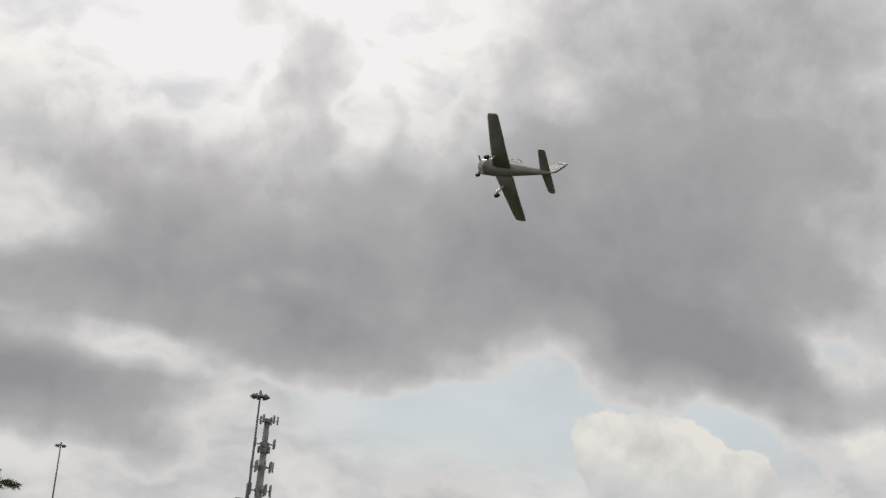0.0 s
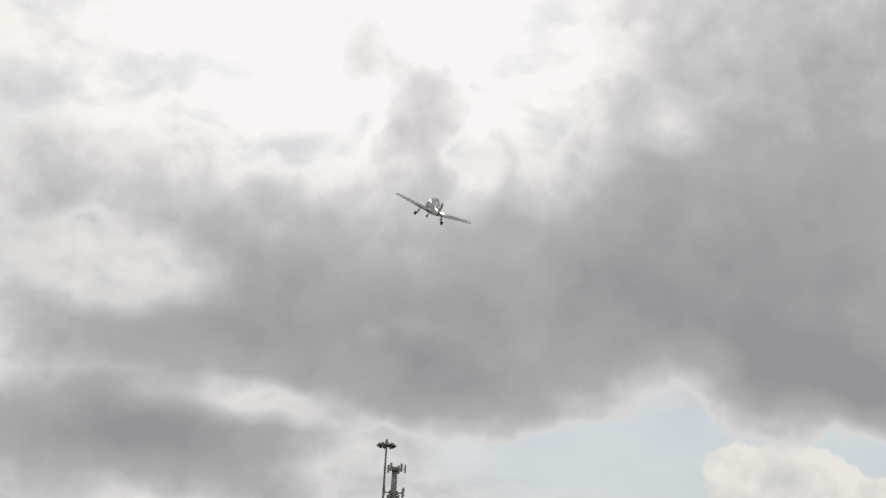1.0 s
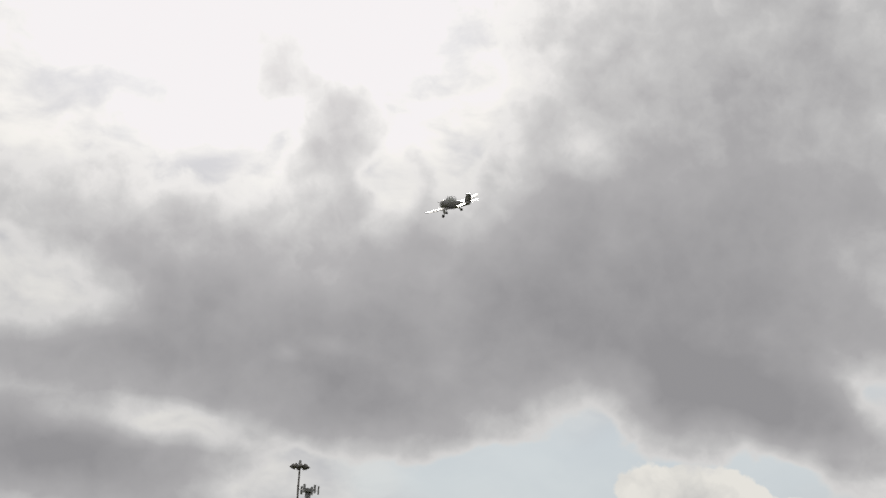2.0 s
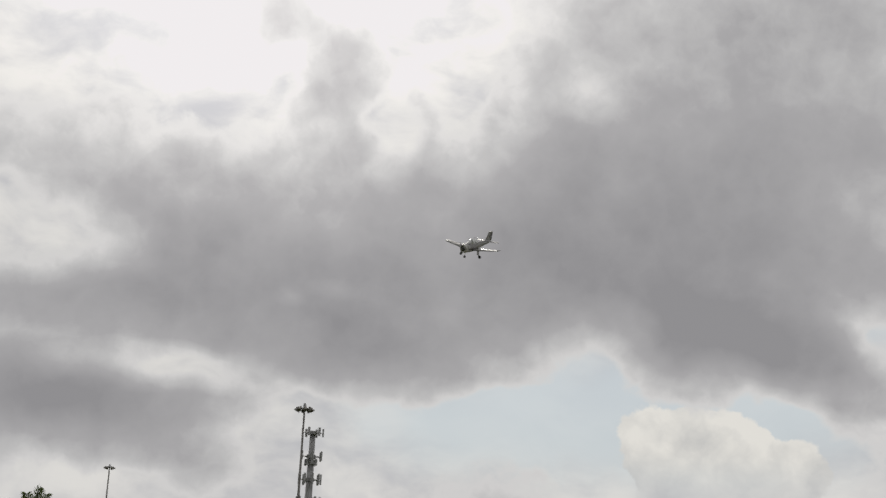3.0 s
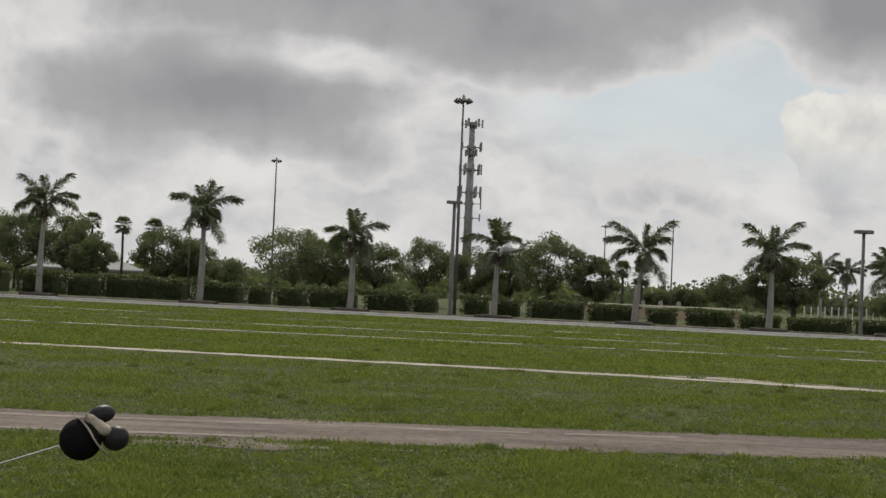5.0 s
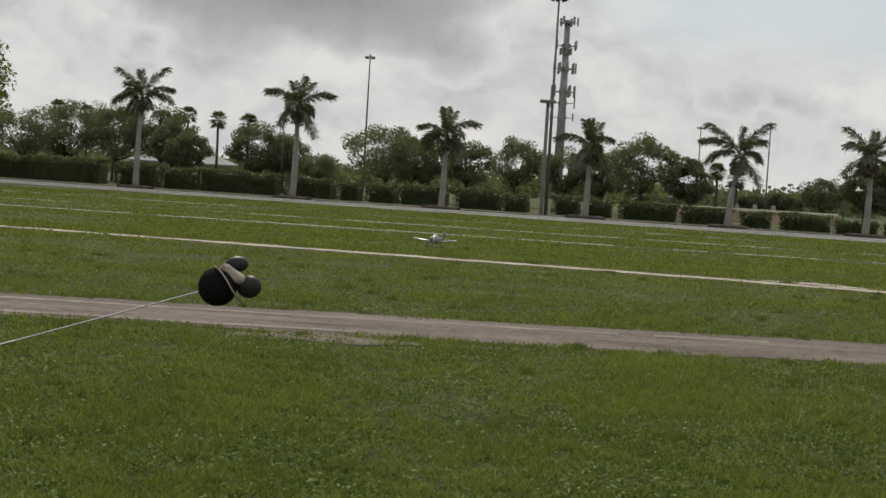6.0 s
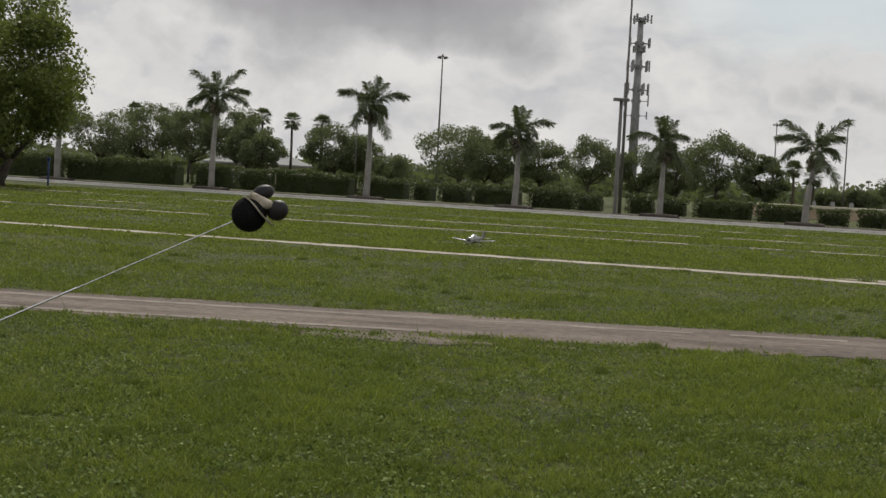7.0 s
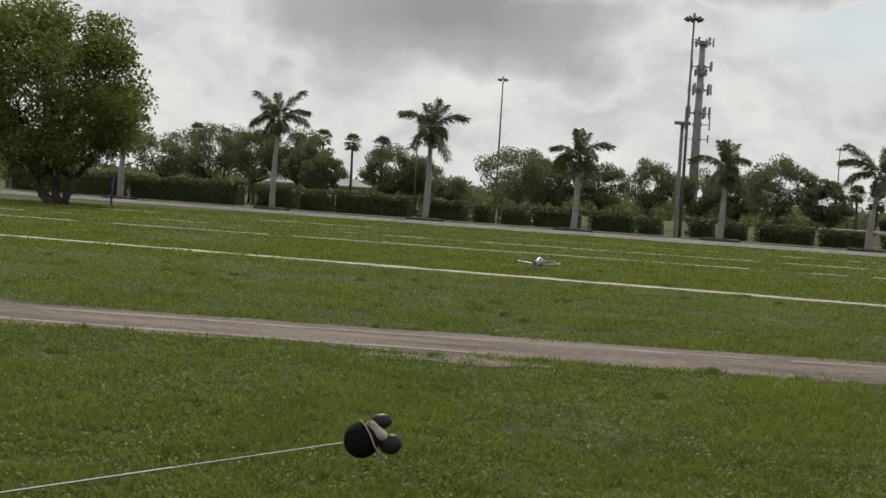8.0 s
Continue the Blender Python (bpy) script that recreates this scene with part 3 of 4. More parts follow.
def fan_palm(x, y, height, seed, crown=0.9):
    rng = np.random.default_rng(seed)
    p = thing("palm_tree", "slender distant fan palm with a round tuft of leaves", "palm tree", pose(x, y, 0), "distant palms")
    part("trunk", mesh_of("fan_trunk", *tube([(0, 0, 0), (0.05, 0, height * 0.5), (0, 0, height)], [0.13, 0.10, 0.09], 8), M_BARK, True), p)
    verts, faces = [], []
    for k in range(60):
        a, e = rng.uniform(0, 2 * np.pi), rng.uniform(-1.0, 1.35)
        way = np.array([math.cos(a) * math.cos(e), math.sin(a) * math.cos(e), math.sin(e)])
        side = np.cross(way, [0, 0, 1.0])
        side /= np.linalg.norm(side) + 1e-6
        up = np.cross(side, way)
        hub = np.array([0, 0, height]) + way * crown * 0.55
        for j in range(7):
            ang = (j - 3) * 0.36
            tip = hub + (way * math.cos(ang) + side * math.sin(ang)) * crown * rng.uniform(0.5, 0.65) + np.array([0, 0, -0.10])
            w = side * math.cos(ang) * 0.05 - way * math.sin(ang) * 0.05
            mid = (hub + tip) / 2
            b = len(verts)
            verts += [tuple(hub), tuple(mid + w), tuple(tip), tuple(mid - w)]
            faces.append((b, b + 1, b + 2, b + 3))
        b = len(verts)
        verts += [(0, 0, height), tuple(hub + up * 0.02), tuple(hub - up * 0.02)]
        faces.append((b, b + 1, b + 2))
    part("crown", mesh_of("fan_crown", verts, faces, M_FROND), p)


# ---- broadleaf trees ----
def broadleaf(x, y, height, radius, seed, n_leaves, size, mat=None, label="", trunk_h=0.3, trunk_r=0.2, squash=0.75, clumps=26, group="distant trees", stems=1, foot_x=0.0):
    rng = np.random.default_rng(seed)
    t = thing("tree", label or "dark green spreading broadleaf tree behind the hedge", "tree", pose(x, y, 0), group)
    base = height * trunk_h
    mid = np.array([0, 0, (base + height) / 2 + 0.05 * height])
    half = (height - base * 0.75) / 2
    cl = []
    while len(cl) < clumps:
        d = rng.normal(0, 1, 3)
        d /= np.linalg.norm(d)
        r = rng.uniform(0.45, 1.0) ** 0.6
        q = mid + d * r * np.array([radius, radius, half])
        if q[2] > base * 0.8:
            cl.append(q * np.array([1, 1, 1]))
    pieces = []
    for s in range(stems):
        fork = np.array([rng.normal(0, 0.12 * (stems > 1)) * radius, rng.normal(0, 0.05), base])
        fork[0] += foot_x
        foot = np.array([foot_x + (fork[0] - foot_x) * 0.3, 0, 0])
        pieces.append(tube([foot, foot * 0.4 + fork * 0.5 * np.array([1, 1, 0.6]), fork], [trunk_r * 1.35, trunk_r, trunk_r * 0.85], 9))
        for q in cl[s::stems][: max(6, 12 // stems)]:
            bend = fork + (q - fork) * 0.5 + np.array([0, 0, -0.08 * height]) * rng.uniform(-0.3, 1) + rng.normal(0, 0.12, 3)
            pieces.append(tube([fork - np.array([0, 0, 0.1]), bend, q], [trunk_r * 0.55, trunk_r * 0.33, trunk_r * 0.08], 6))
    part("trunk", mesh_of("tree_trunk", *joined(pieces), M_BARK, True), t)
    per = n_leaves // len(cl)
    pts = []
    for q in cl:
        r = rng.uniform(0.19, 0.37) * radius
        d = rng.normal(0, 1, (per, 3))
        d /= np.linalg.norm(d, axis=1)[:, None]
        d *= (rng.uniform(0.15, 1, per) ** 0.45)[:, None]
        pts.append(q + d * np.array([r, r, r * squash]))
    pts = np.concatenate(pts)
    v, f = leaves(pts, size, rng, 0.25)
    part("crown", mesh_of("tree_crown", v, f, mat or M_LEAF_HAZY), t)
    return t


# the large tree on the turf
broadleaf(-33.4, 64.3, 9.1, 5.1, 301, 62000, 0.105, M_LEAF_BIG, "large dense green shade tree standing on the turf", 0.15, 0.22, 0.7, 120, "shade tree", 3, foot_x=1.4)

TREES = [  # x, y, height, radius
    (-43.0, 103.4, 5.4, 2.9), (-41.3, 108.4, 6.0, 2.6), (-38.8, 111.5, 6.4, 2.9), (-36.4, 106, 5.6, 2.3), (-33.3, 106.9, 6.0, 2.4), (-30.0, 99.5, 4.8, 1.9), (-28.0, 96.0, 4.0, 1.6),
    (-24.4, 101.1, 5.0, 2.3), (-22.8, 103.0, 4.4, 1.9), (-28.9, 147.2, 3.6, 2.4), (-14.4, 97.9, 5.1, 3.2), (-12.2, 99.5, 4.7, 2.2), (-9.2, 103.6, 4.5, 2.0), (-5.9, 109.8, 5.3, 2.4),
    (-2.0, 106.0, 4.5, 2.0), (0.6, 104, 4.2, 2.0), (3.2, 93.9, 5.2, 2.5), (6.2, 91.8, 3.9, 1.7), (19.7, 123.4, 3.6, 2.2), (17.9, 86.2, 4.4, 2.1), (16.4, 87.5, 3.8, 1.5),
    (16.5, 149.1, 2.2, 1.6), (19.9, 148.7, 2.4, 2.0), (27.9, 97.0, 2.6, 2.6), (32.0, 97, 3.0, 2.4)]
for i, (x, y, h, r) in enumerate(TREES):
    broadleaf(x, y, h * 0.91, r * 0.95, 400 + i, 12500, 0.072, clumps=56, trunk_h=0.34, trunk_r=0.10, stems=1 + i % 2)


def far_wood():
    """A distant belt of trees closing the park."""
    rng = np.random.default_rng(77)
    pts = []
    for k in range(300):
        a = radians(-48 + 96 * k / 240)
        d = rng.uniform(190, 260)
        h = rng.uniform(2.4, 3.6) * d / 200
        c = np.array([math.sin(a) * d, math.cos(a) * d, h * 0.45])
        pts.append(c + rng.normal(0, 1, (150, 3)) * np.array([2.6, 1.6, h * 0.24]))
    pts = np.concatenate(pts)
    pts = pts[pts[:, 2] > 0]
    tagged(new("far_trees", mesh_of("far_trees", *leaves(pts, 0.55, rng), M_LEAF_HAZY)), "distant belt of mixed green trees", "trees", kind="stuff")


far_wood()
for i, (x, y, h, c) in enumerate([(-33.2, 113.2, 5.7, 0.85), (-29.3, 108.1, 5.3, 0.8), (-25.6, 102.9, 5.0, 0.85), (9.0, 104.6, 3.5, 0.75), (10.3, 103.5, 3.0, 0.8), (-47.3, 121.0, 6.0, 0.9), (-43.5, 118.0, 5.6, 0.8)]):
    fan_palm(x, y, h, 500 + i, c)


# ---- masts and lamps ----
def floodlight_mast(x, y, height, lamps, label, radius=0.16):
    m = thing("floodlight_mast", label, "light mast", pose(x, y, 0), "floodlight masts")
    part("pole", mesh_of("mast_pole", *tube([(0, 0, 0), (0, 0, height * 0.5), (0, 0, height)], [radius, radius * 0.75, radius * 0.45], 10), M_DARK_POLE, True), m)
    ring = joined([tube([(0.30 * math.cos(a), 0.30 * math.sin(a), height - 0.2), (0.30 * math.cos(a + 0.53), 0.30 * math.sin(a + 0.53), height - 0.2)], [0.03, 0.03], 5)
                   for a in np.arange(0, 6.28, 0.5236)] + [tube([(0.3 * math.cos(a), 0.3 * math.sin(a), height - 0.2), (0, 0, height - 0.2)], [0.025, 0.025], 5) for a in (0.0, 1.571, 3.142, 4.712)])
    part("lamp_ring", mesh_of("lamp_ring", *ring, M_STEEL), m)
    part("mast_cap", mesh_of("mast_cap", *tube([(0, 0, height - 0.1), (0, 0, height + 0.12)], [0.11, 0.06], 8), M_STEEL), m)
    for k in range(lamps):
        a = 360 * k / lamps + 10
        head = joined([tube([(0.40, 0, 0.05), (0.52, 0, 0.0)], [0.04, 0.05], 6), tube([(0.50, 0, 0.13), (0.56, 0, 0.02), (0.70, 0, -0.20)], [0.06, 0.12, 0.19], 10)])
        part("floodlight", mesh_of("floodlight", *head, M_DARK_POLE), m, "", pose(0, 0, height - 0.2, 0, 0, a) @ Matrix.Diagonal((0.72, 0.72, 0.72, 1)))
    return m


def polar(az, d):
    return math.sin(radians(az)) * d, math.cos(radians(az)) * d


floodlight_mast(*polar(-1.80, 84), 13.0, 8, "tall steel floodlight mast with a ring of lamps", 0.11)
floodlight_mast(*polar(-9.25, 150), 14.4, 6, "slim distant floodlight mast with a lamp ring", 0.13)
floodlight_mast(*polar(4.16, 200), 11.4, 4, "slim distant floodlight mast with a lamp cluster", 0.13)


def box_lamp(x, y, height, label, radius=0.13, turn=0):
    m = thing("street_lamp", label, "street lamp", pose(x, y, 0, 0, 0, turn), "parking lamps")
    part("pole", mesh_of("lamp_pole", *tube([(0, 0, 0), (0, 0, 0.1), (0, 0, height)], [radius * 1.5, radius, radius * 0.8], 10), M_DARK_POLE, True), m)
    part("arm", mesh_of("lamp_arm", *joined([box(-0.25, 0.25, -0.04, 0.04, height - 0.10, height - 0.02)]), M_DARK_POLE), m)
    for s in (-1, 1):
        part("lamp_head", mesh_of("lamp_head", *box(-0.24, 0.24, -0.2, 0.2, -0.08, 0.10, 0.04), M_DARK_POLE), m, "", pose(s * 0.22, 0, height))


box_lamp(*polar(-1.98, 82), 6.55, "square parking lamp on a dark pole", 0.12)
box_lamp(*polar(14.2, 73), 5.25, "square parking lamp on a dark pole", 0.10)


def plain_pole(az, d, height, label, radius=0.07):
    x, y = polar(az, d)
    p = thing("flagpole", label, "pole", pose(x, y, 0))
    part("pole", mesh_of("thin_pole", *tube([(0, 0, 0), (0, 0, height)], [radius, radius * 0.6], 8), M_DARK_POLE, True), p)
    part("finial", mesh_of("pole_finial", *tube([(0, 0, height), (0, 0, height + 0.06), (0, 0, height + 0.12)], [0.03, 0.08, 0.03], 8), M_DARK_POLE, True), p)


plain_pole(6.86, 115, 7.75, "bare thin grey flagpole behind the hedge")
plain_pole(-12.55, 100, 5.6, "thin dark pole among the trees", 0.05)


def cell_tower(az, d, height):
    x, y = polar(az, d)
    t = thing("cell_tower", "grey monopole cell tower with tiers of panel antennas", "cell tower", pose(x, y, 0))
    part("pole", mesh_of("tower_pole", *tube([(0, 0, 0), (0, 0, height * 0.5), (0, 0, height)], [0.78, 0.58, 0.40], 14), M_STEEL, True), t)
    for k, (z, reach, n, size, turn) in enumerate([(-0.1, 1.5, 6, 1.2, 10), (-3.5, 1.6, 6, 1.3, 35), (-4.4, 0.9, 4, 1.0, 60), (-6.8, 1.6, 9, 1.5, 5), (-10.1, 1.7, 9, 1.6, 25), (-11.7, 1.7, 4, 1.7, 0), (-13.8, 1.6, 4, 1.1, 0)]):
        tier = part("antenna_tier", mesh_of("tier_frame", *joined(
            [tube([(0.3 * math.cos(a), 0.3 * math.sin(a), 0), (reach * math.cos(a), reach * math.sin(a), 0)], [0.07, 0.05], 5) for a in np.arange(n) * 2 * math.pi / n]
            + [tube([(0, 0, -0.25), (0, 0, 0.25)], [0.68, 0.68], 12)]), M_STEEL), t, "", pose(0, 0, height + z, 0, 0, turn))
        for j in range(n):
            a = 360 * j / n
            part("panel_antenna", mesh_of("panel_antenna", *box(-0.10, 0.10, -0.16, 0.16, -size / 2, size / 2, 0.03), M_STEEL), tier, "", pose(reach * math.cos(radians(a)), reach * math.sin(radians(a)), 0.1, 0, 0, a))


cell_tower(-1.40, 205, 25.6)


# ---- buildings ----
def low_wall():
    """The long low stucco wall behind the hedge."""
    b = thing("garden_wall", "long low tan stucco wall with a pale coping", "wall", pose(11.4, 103.2, 0, 0, 0, -6))
    part("wall", mesh_of("low_wall", *joined([box(-6.2, 6.0, 0, 0.4, 0, 0.78)]), M_WALL), b)
    part("coping", mesh_of("low_coping", *joined([box(-6.3, 6.1, -0.1, 0.5, 0.782, 0.97, 0.04)]), M_WALL_PALE), b, "pale concrete coping")
    for k in range(3):
        part("vent_cap", mesh_of("vent_cap", *joined([tube([(0, 0, 0), (0, 0, 0.2), (0, 0, 0.35)], [0.16, 0.16, 0.10], 8)]), M_ROOF), b, "", pose(-1 + 1.3 * k, 0.2, 0.96))


def house():
    """The pale house with a hipped roof among the trees."""
    h = thing("house", "pale stucco house with a grey hipped roof", "house", pose(-36.4, 125, 0, 0, 0, 14))
    part("wall", mesh_of("house_wall", *joined([box(-5, 4, 0, 6, 0, 1.85)]), M_WALL_PALE), h)
    v = [(-5.5, -0.5, 1.9), (4.5, -0.5, 1.9), (4.5, 6.5, 1.9), (-5.5, 6.5, 1.9), (-2.2, 3, 3.15), (1.2, 3, 3.15), (-5.5, -0.5, 1.75), (4.5, -0.5, 1.75), (4.5, 6.5, 1.75), (-5.5, 6.5, 1.75)]
    f = [(0, 1, 5, 4), (1, 2, 5), (2, 3, 4, 5), (3, 0, 4), (6, 7, 1, 0), (7, 8, 2, 1), (8, 9, 3, 2), (9, 6, 0, 3), (9, 8, 7, 6)]
    part("roof", mesh_of("house_roof", v, f, M_ROOF), h, "grey hipped tile roof")
    for k in range(3):
        part("window", mesh_of("house_window", *box(-0.6, 0.6, -0.03, 0.05, 0.8, 1.5), M_GLASS_DARK), h, "", pose(-3.6 + k * 2.8, -0.01, 0))


def post_fence():
    """A row of pale posts with rails in front of the far palms."""
    h = thing("post_fence", "row of slim pale posts with two rails", "fence", pose(26.4, 106.8, 0, 0, 0, -12))
    for k in range(15):
        part("post", mesh_of("fence_post", *tube([(0, 0, 0), (0, 0, 1.4)], [0.06, 0.05], 6), M_CONCRETE), h, "", pose(-3.5 + 0.5 * k, 0, 0))
    for z in (0.5, 1.2):
        part("rail", mesh_of("fence_rail", *box(-3.5, 3.5, -0.02, 0.02, z, z + 0.05), M_STEEL), h)


def small_lamp(az, d, height):
    x, y = polar(az, d)
    m = thing("street_lamp", "small distant street lamp on a thin pole", "street lamp", pose(x, y, 0), "distant lamps")
    part("pole", mesh_of("small_pole", *tube([(0, 0, 0), (0, 0, height)], [0.07, 0.05], 7), M_DARK_POLE, True), m)
    part("lamp_head", mesh_of("small_head", *box(-0.3, 0.3, -0.15, 0.15, height - 0.05, height + 0.14, 0.03), M_DARK_POLE), m)


post_fence()
small_lamp(7.77, 170, 3.6)
small_lamp(9.86, 120, 3.85)
small_lamp(14.9, 170, 3.0)
small_lamp(18.4, 190, 5.5)
low_wall()
house()


def sign_post():
    p = thing("sign_post", "slim blue painted post beside the shade tree", "post", pose(-31.3, 68.5, 0))
    part("post", mesh_of("post", *tube([(0, 0, 0), (0, 0, 1.35)], [0.055, 0.055], 8), M_BLUE, True), p)
    part("plate", mesh_of("plate", *box(-0.09, 0.09, -0.05, 0.05, 1.3, 1.5, 0.02), M_BLUE), p)


sign_post()


# ---- grass ----
def off_strips(x, y, rng, spill=0.22):
    """Where turf grows: not on the track nor on the sandy strip, with frayed edges."""
    track = np.array([track_line(v) + 0.18 * noise.noise((v * 0.8, 4.0, 0)) for v in x])
    edge = np.array([noise.noise((float(p) * 1.3, float(q) * 1.3, 6.0)) for p, q in zip(x, y)])
    return (np.abs(y - track) > 1.08 + spill * edge + 0.10 * rng.normal(0, 1, len(x))) & (np.abs(y - sand_line(x) + 0.22) > 0.55 + 0.25 * edge)


def blades(x, y, tall, wide, lean, rng):
    n = len(x)
    b, c = rng.uniform(0, 2 * np.pi, n), rng.uniform(0, 2 * np.pi, n)
    foot = np.stack([x, y, np.zeros(n)], 1)
    side = np.stack([np.cos(b), np.sin(b), np.zeros(n)], 1) * wide[:, None]
    tip = foot + np.stack([np.cos(c) * lean, np.sin(c) * lean, tall], 1)
    return np.stack([foot - side, foot + side, tip], 1).reshape(-1, 3), np.arange(3 * n).reshape(-1, 3)


def patches(x, y, a, b, seed):
    return np.array([noise.noise((float(p) * a, float(q) * a, seed)) + 0.7 * noise.noise((float(p) * b, float(q) * b, seed + 5)) for p, q in zip(x, y)])


def grass():
    rng = np.random.default_rng(9)
    n = 700000
    r = 6.3 * (34 / 6.3) ** (rng.uniform(0, 1, n) ** 1.1)
    a = np.radians(rng.uniform(-31, 22, n))
    x, y = r * np.sin(a), r * np.cos(a)
    clump = 0.75 * patches(x, y, 0.6, 3.4, 3.0) + 0.5 * patches(x, y, 7.0, 15.0, 31.0)
    keep = off_strips(x, y, rng) & (rng.uniform(0, 1, n) < np.clip(0.52 + 0.9 * clump, 0.10, 1.0))
    x, y, r, clump = x[keep], y[keep], r[keep], clump[keep]
    n = len(x)
    tall = (0.016 + 0.045 * np.clip(clump + 0.25, 0, 1.4)) * rng.uniform(0.6, 1.5, n)
    tall = np.where(rng.uniform(0, 1, n) < 0.01 + 0.06 * (clump > 0.55), tall * 2.2, tall)
    v, f = blades(x, y, tall, 0.0034 * (0.5 + r / 10) * rng.uniform(0.7, 1.4, n), rng.uniform(0.2, 1.6, n) * tall, rng)
    tagged(new("grass", mesh_of("grass", v, f, M_GRASS)), "short uneven green grass blades and tufts", "grass", kind="stuff")
    # taller dark tufts
    spots = 190
    r = 7 * (34 / 7) ** rng.uniform(0, 1, spots)
    a = np.radians(rng.uniform(-31, 22, spots))
    k = 80
    x = np.repeat(r * np.sin(a), k) + rng.normal(0, 1, spots * k) * np.repeat(rng.uniform(0.03, 0.10, spots), k)
    y = np.repeat(r * np.cos(a), k) + rng.normal(0, 1, spots * k) * np.repeat(rng.uniform(0.03, 0.10, spots), k)
    keep = off_strips(x, y, rng)
    x, y = x[keep], y[keep]
    n = len(x)
    tall = rng.uniform(0.03, 0.085, n)
    v, f = blades(x, y, tall, 0.0040 * (0.5 + np.hypot(x, y) / 12) * rng.uniform(0.7, 1.3, n), rng.uniform(0.1, 0.8, n) * tall, rng)
    tagged(new("grass_tufts", mesh_of("grass_tufts", v, f, M_TUFT)), "taller darker tufts of coarse grass", "grass", kind="stuff")
    # farther turf
    n = 300000
    r = 30 * (76 / 30) ** rng.uniform(0, 1, n)
    a = np.radians(rng.uniform(-31, 22, n))
    x, y = r * np.sin(a), r * np.cos(a)
    clump = patches(x, y, 0.25, 1.1, 13.0)
    keep = off_strips(x, y, rng) & (rng.uniform(0, 1, n) < np.clip(0.65 + 0.8 * clump, 0.1, 1.0)) & (y < 69.5 - 0.2 * x)
    for at, slope in ((42.4, 0.05), (49.8, 0.04), (58.0, 0.10)):
        keep &= np.abs(y - at + slope * x + 0.45) > 0.80
    x, y, r, clump = x[keep], y[keep], r[keep], clump[keep]
    n = len(x)
    tall = (0.03 + 0.03 * np.clip(clump + 0.3, 0, 1.3)) * rng.uniform(0.6, 1.5, n)
    v, f = blades(x, y, tall, 0.0007 * r * rng.uniform(0.7, 1.4, n), rng.uniform(0.2, 1.5, n) * tall, rng)
    tagged(new("grass", mesh_of("grass_far", v, f, M_GRASS)), "rough green turf across the open field", "grass", kind="stuff")
    # low flat weeds among the blades
    n = 180000
    r = 6.3 * (24 / 6.3) ** (rng.uniform(0, 1, n) ** 1.1)
    a = np.radians(rng.uniform(-31, 22, n))
    x, y = r * np.sin(a), r * np.cos(a)
    clump = patches(x, y, 0.8, 3.1, 23.0)
    keep = off_strips(x, y, rng, 0.3) & (rng.uniform(0, 1, n) < np.clip(0.45 + 1.0 * clump, 0.08, 1.0))
    c = np.stack([x, y, rng.uniform(0.008, 0.03, n)], 1)[keep]
    v, f = leaves(c, 0.0125, rng, 0.1, 0.7)
    tagged(new("weeds", mesh_of("weeds", v, f, M_WEED)), "small broad-leaved weeds among the grass", "weeds", kind="stuff")


def litter():
    """Pale dry flecks and pebbles on the turf and by the track."""
    rng = np.random.default_rng(21)
    n = 420
    r = 6.5 * (32 / 6.5) ** rng.uniform(0, 1, n)
    a = np.radians(rng.uniform(-31, 22, n))
    c = np.stack([r * np.sin(a), r * np.cos(a), np.full(n, 0.02)], 1)
    near_track = rng.uniform(0, 1, n) < 0.4
    c[near_track, 1] = [track_line(v) + rng.choice((-1.15, 1.1)) + rng.normal(0, 0.12) for v in c[near_track, 0]]
    v, f = leaves(c, 0.008, rng, 0.0, 0.6)
    tagged(new("leaf_litter", mesh_of("leaf_litter", v, f, M_SEED)), "pale dry leaf flecks and pebbles on the turf", "litter", kind="stuff")


grass()
litter()


# ---- the model aeroplane: nose along +x, left wing along +y ----
def loft(sections, sides=16):
    """Sections: x, half width, half height, centre height."""
    verts, faces = [], []
    for x, w, h, z in sections:
        for k in range(sides):
            a = 2 * math.pi * k / sides
            ca, sa = math.cos(a), math.sin(a)
            verts.append((x, w * math.copysign(abs(ca) ** 0.85, ca), z + h * math.copysign(abs(sa) ** 0.85, sa)))
    for i in range(len(sections) - 1):
        for k in range(sides):
            p, q = i * sides + k, i * sides + (k + 1) % sides
            faces.append((p, q, q + sides, p + sides))
    faces += [tuple(range(sides)), tuple(range((len(sections) - 1) * sides, len(sections) * sides))[::-1]]
    return verts, faces


def foil(stations):
    """A flying surface: stations of (position, leading x, chord, thickness); position is (y, z)."""
    shape = [(0.0, 0.0), (0.06, 0.55), (0.25, 1.0), (0.6, 0.7), (1.0, 0.06), (1.0, -0.06), (0.6, -0.45), (0.25, -0.6), (0.06, -0.35)]
    verts, faces = [], []
    for (y, z), lead, chord, thick in stations:
        verts += [(lead - s * chord, y, z + t * thick) for s, t in shape]
    k = len(shape)
    for i in range(len(stations) - 1):
        faces += [(i * k + j, i * k + (j + 1) % k, (i + 1) * k + (j + 1) % k, (i + 1) * k + j) for j in range(k)]
    faces += [tuple(range(k))[::-1], tuple(range((len(stations) - 1) * k, len(stations) * k))]
    return verts, faces


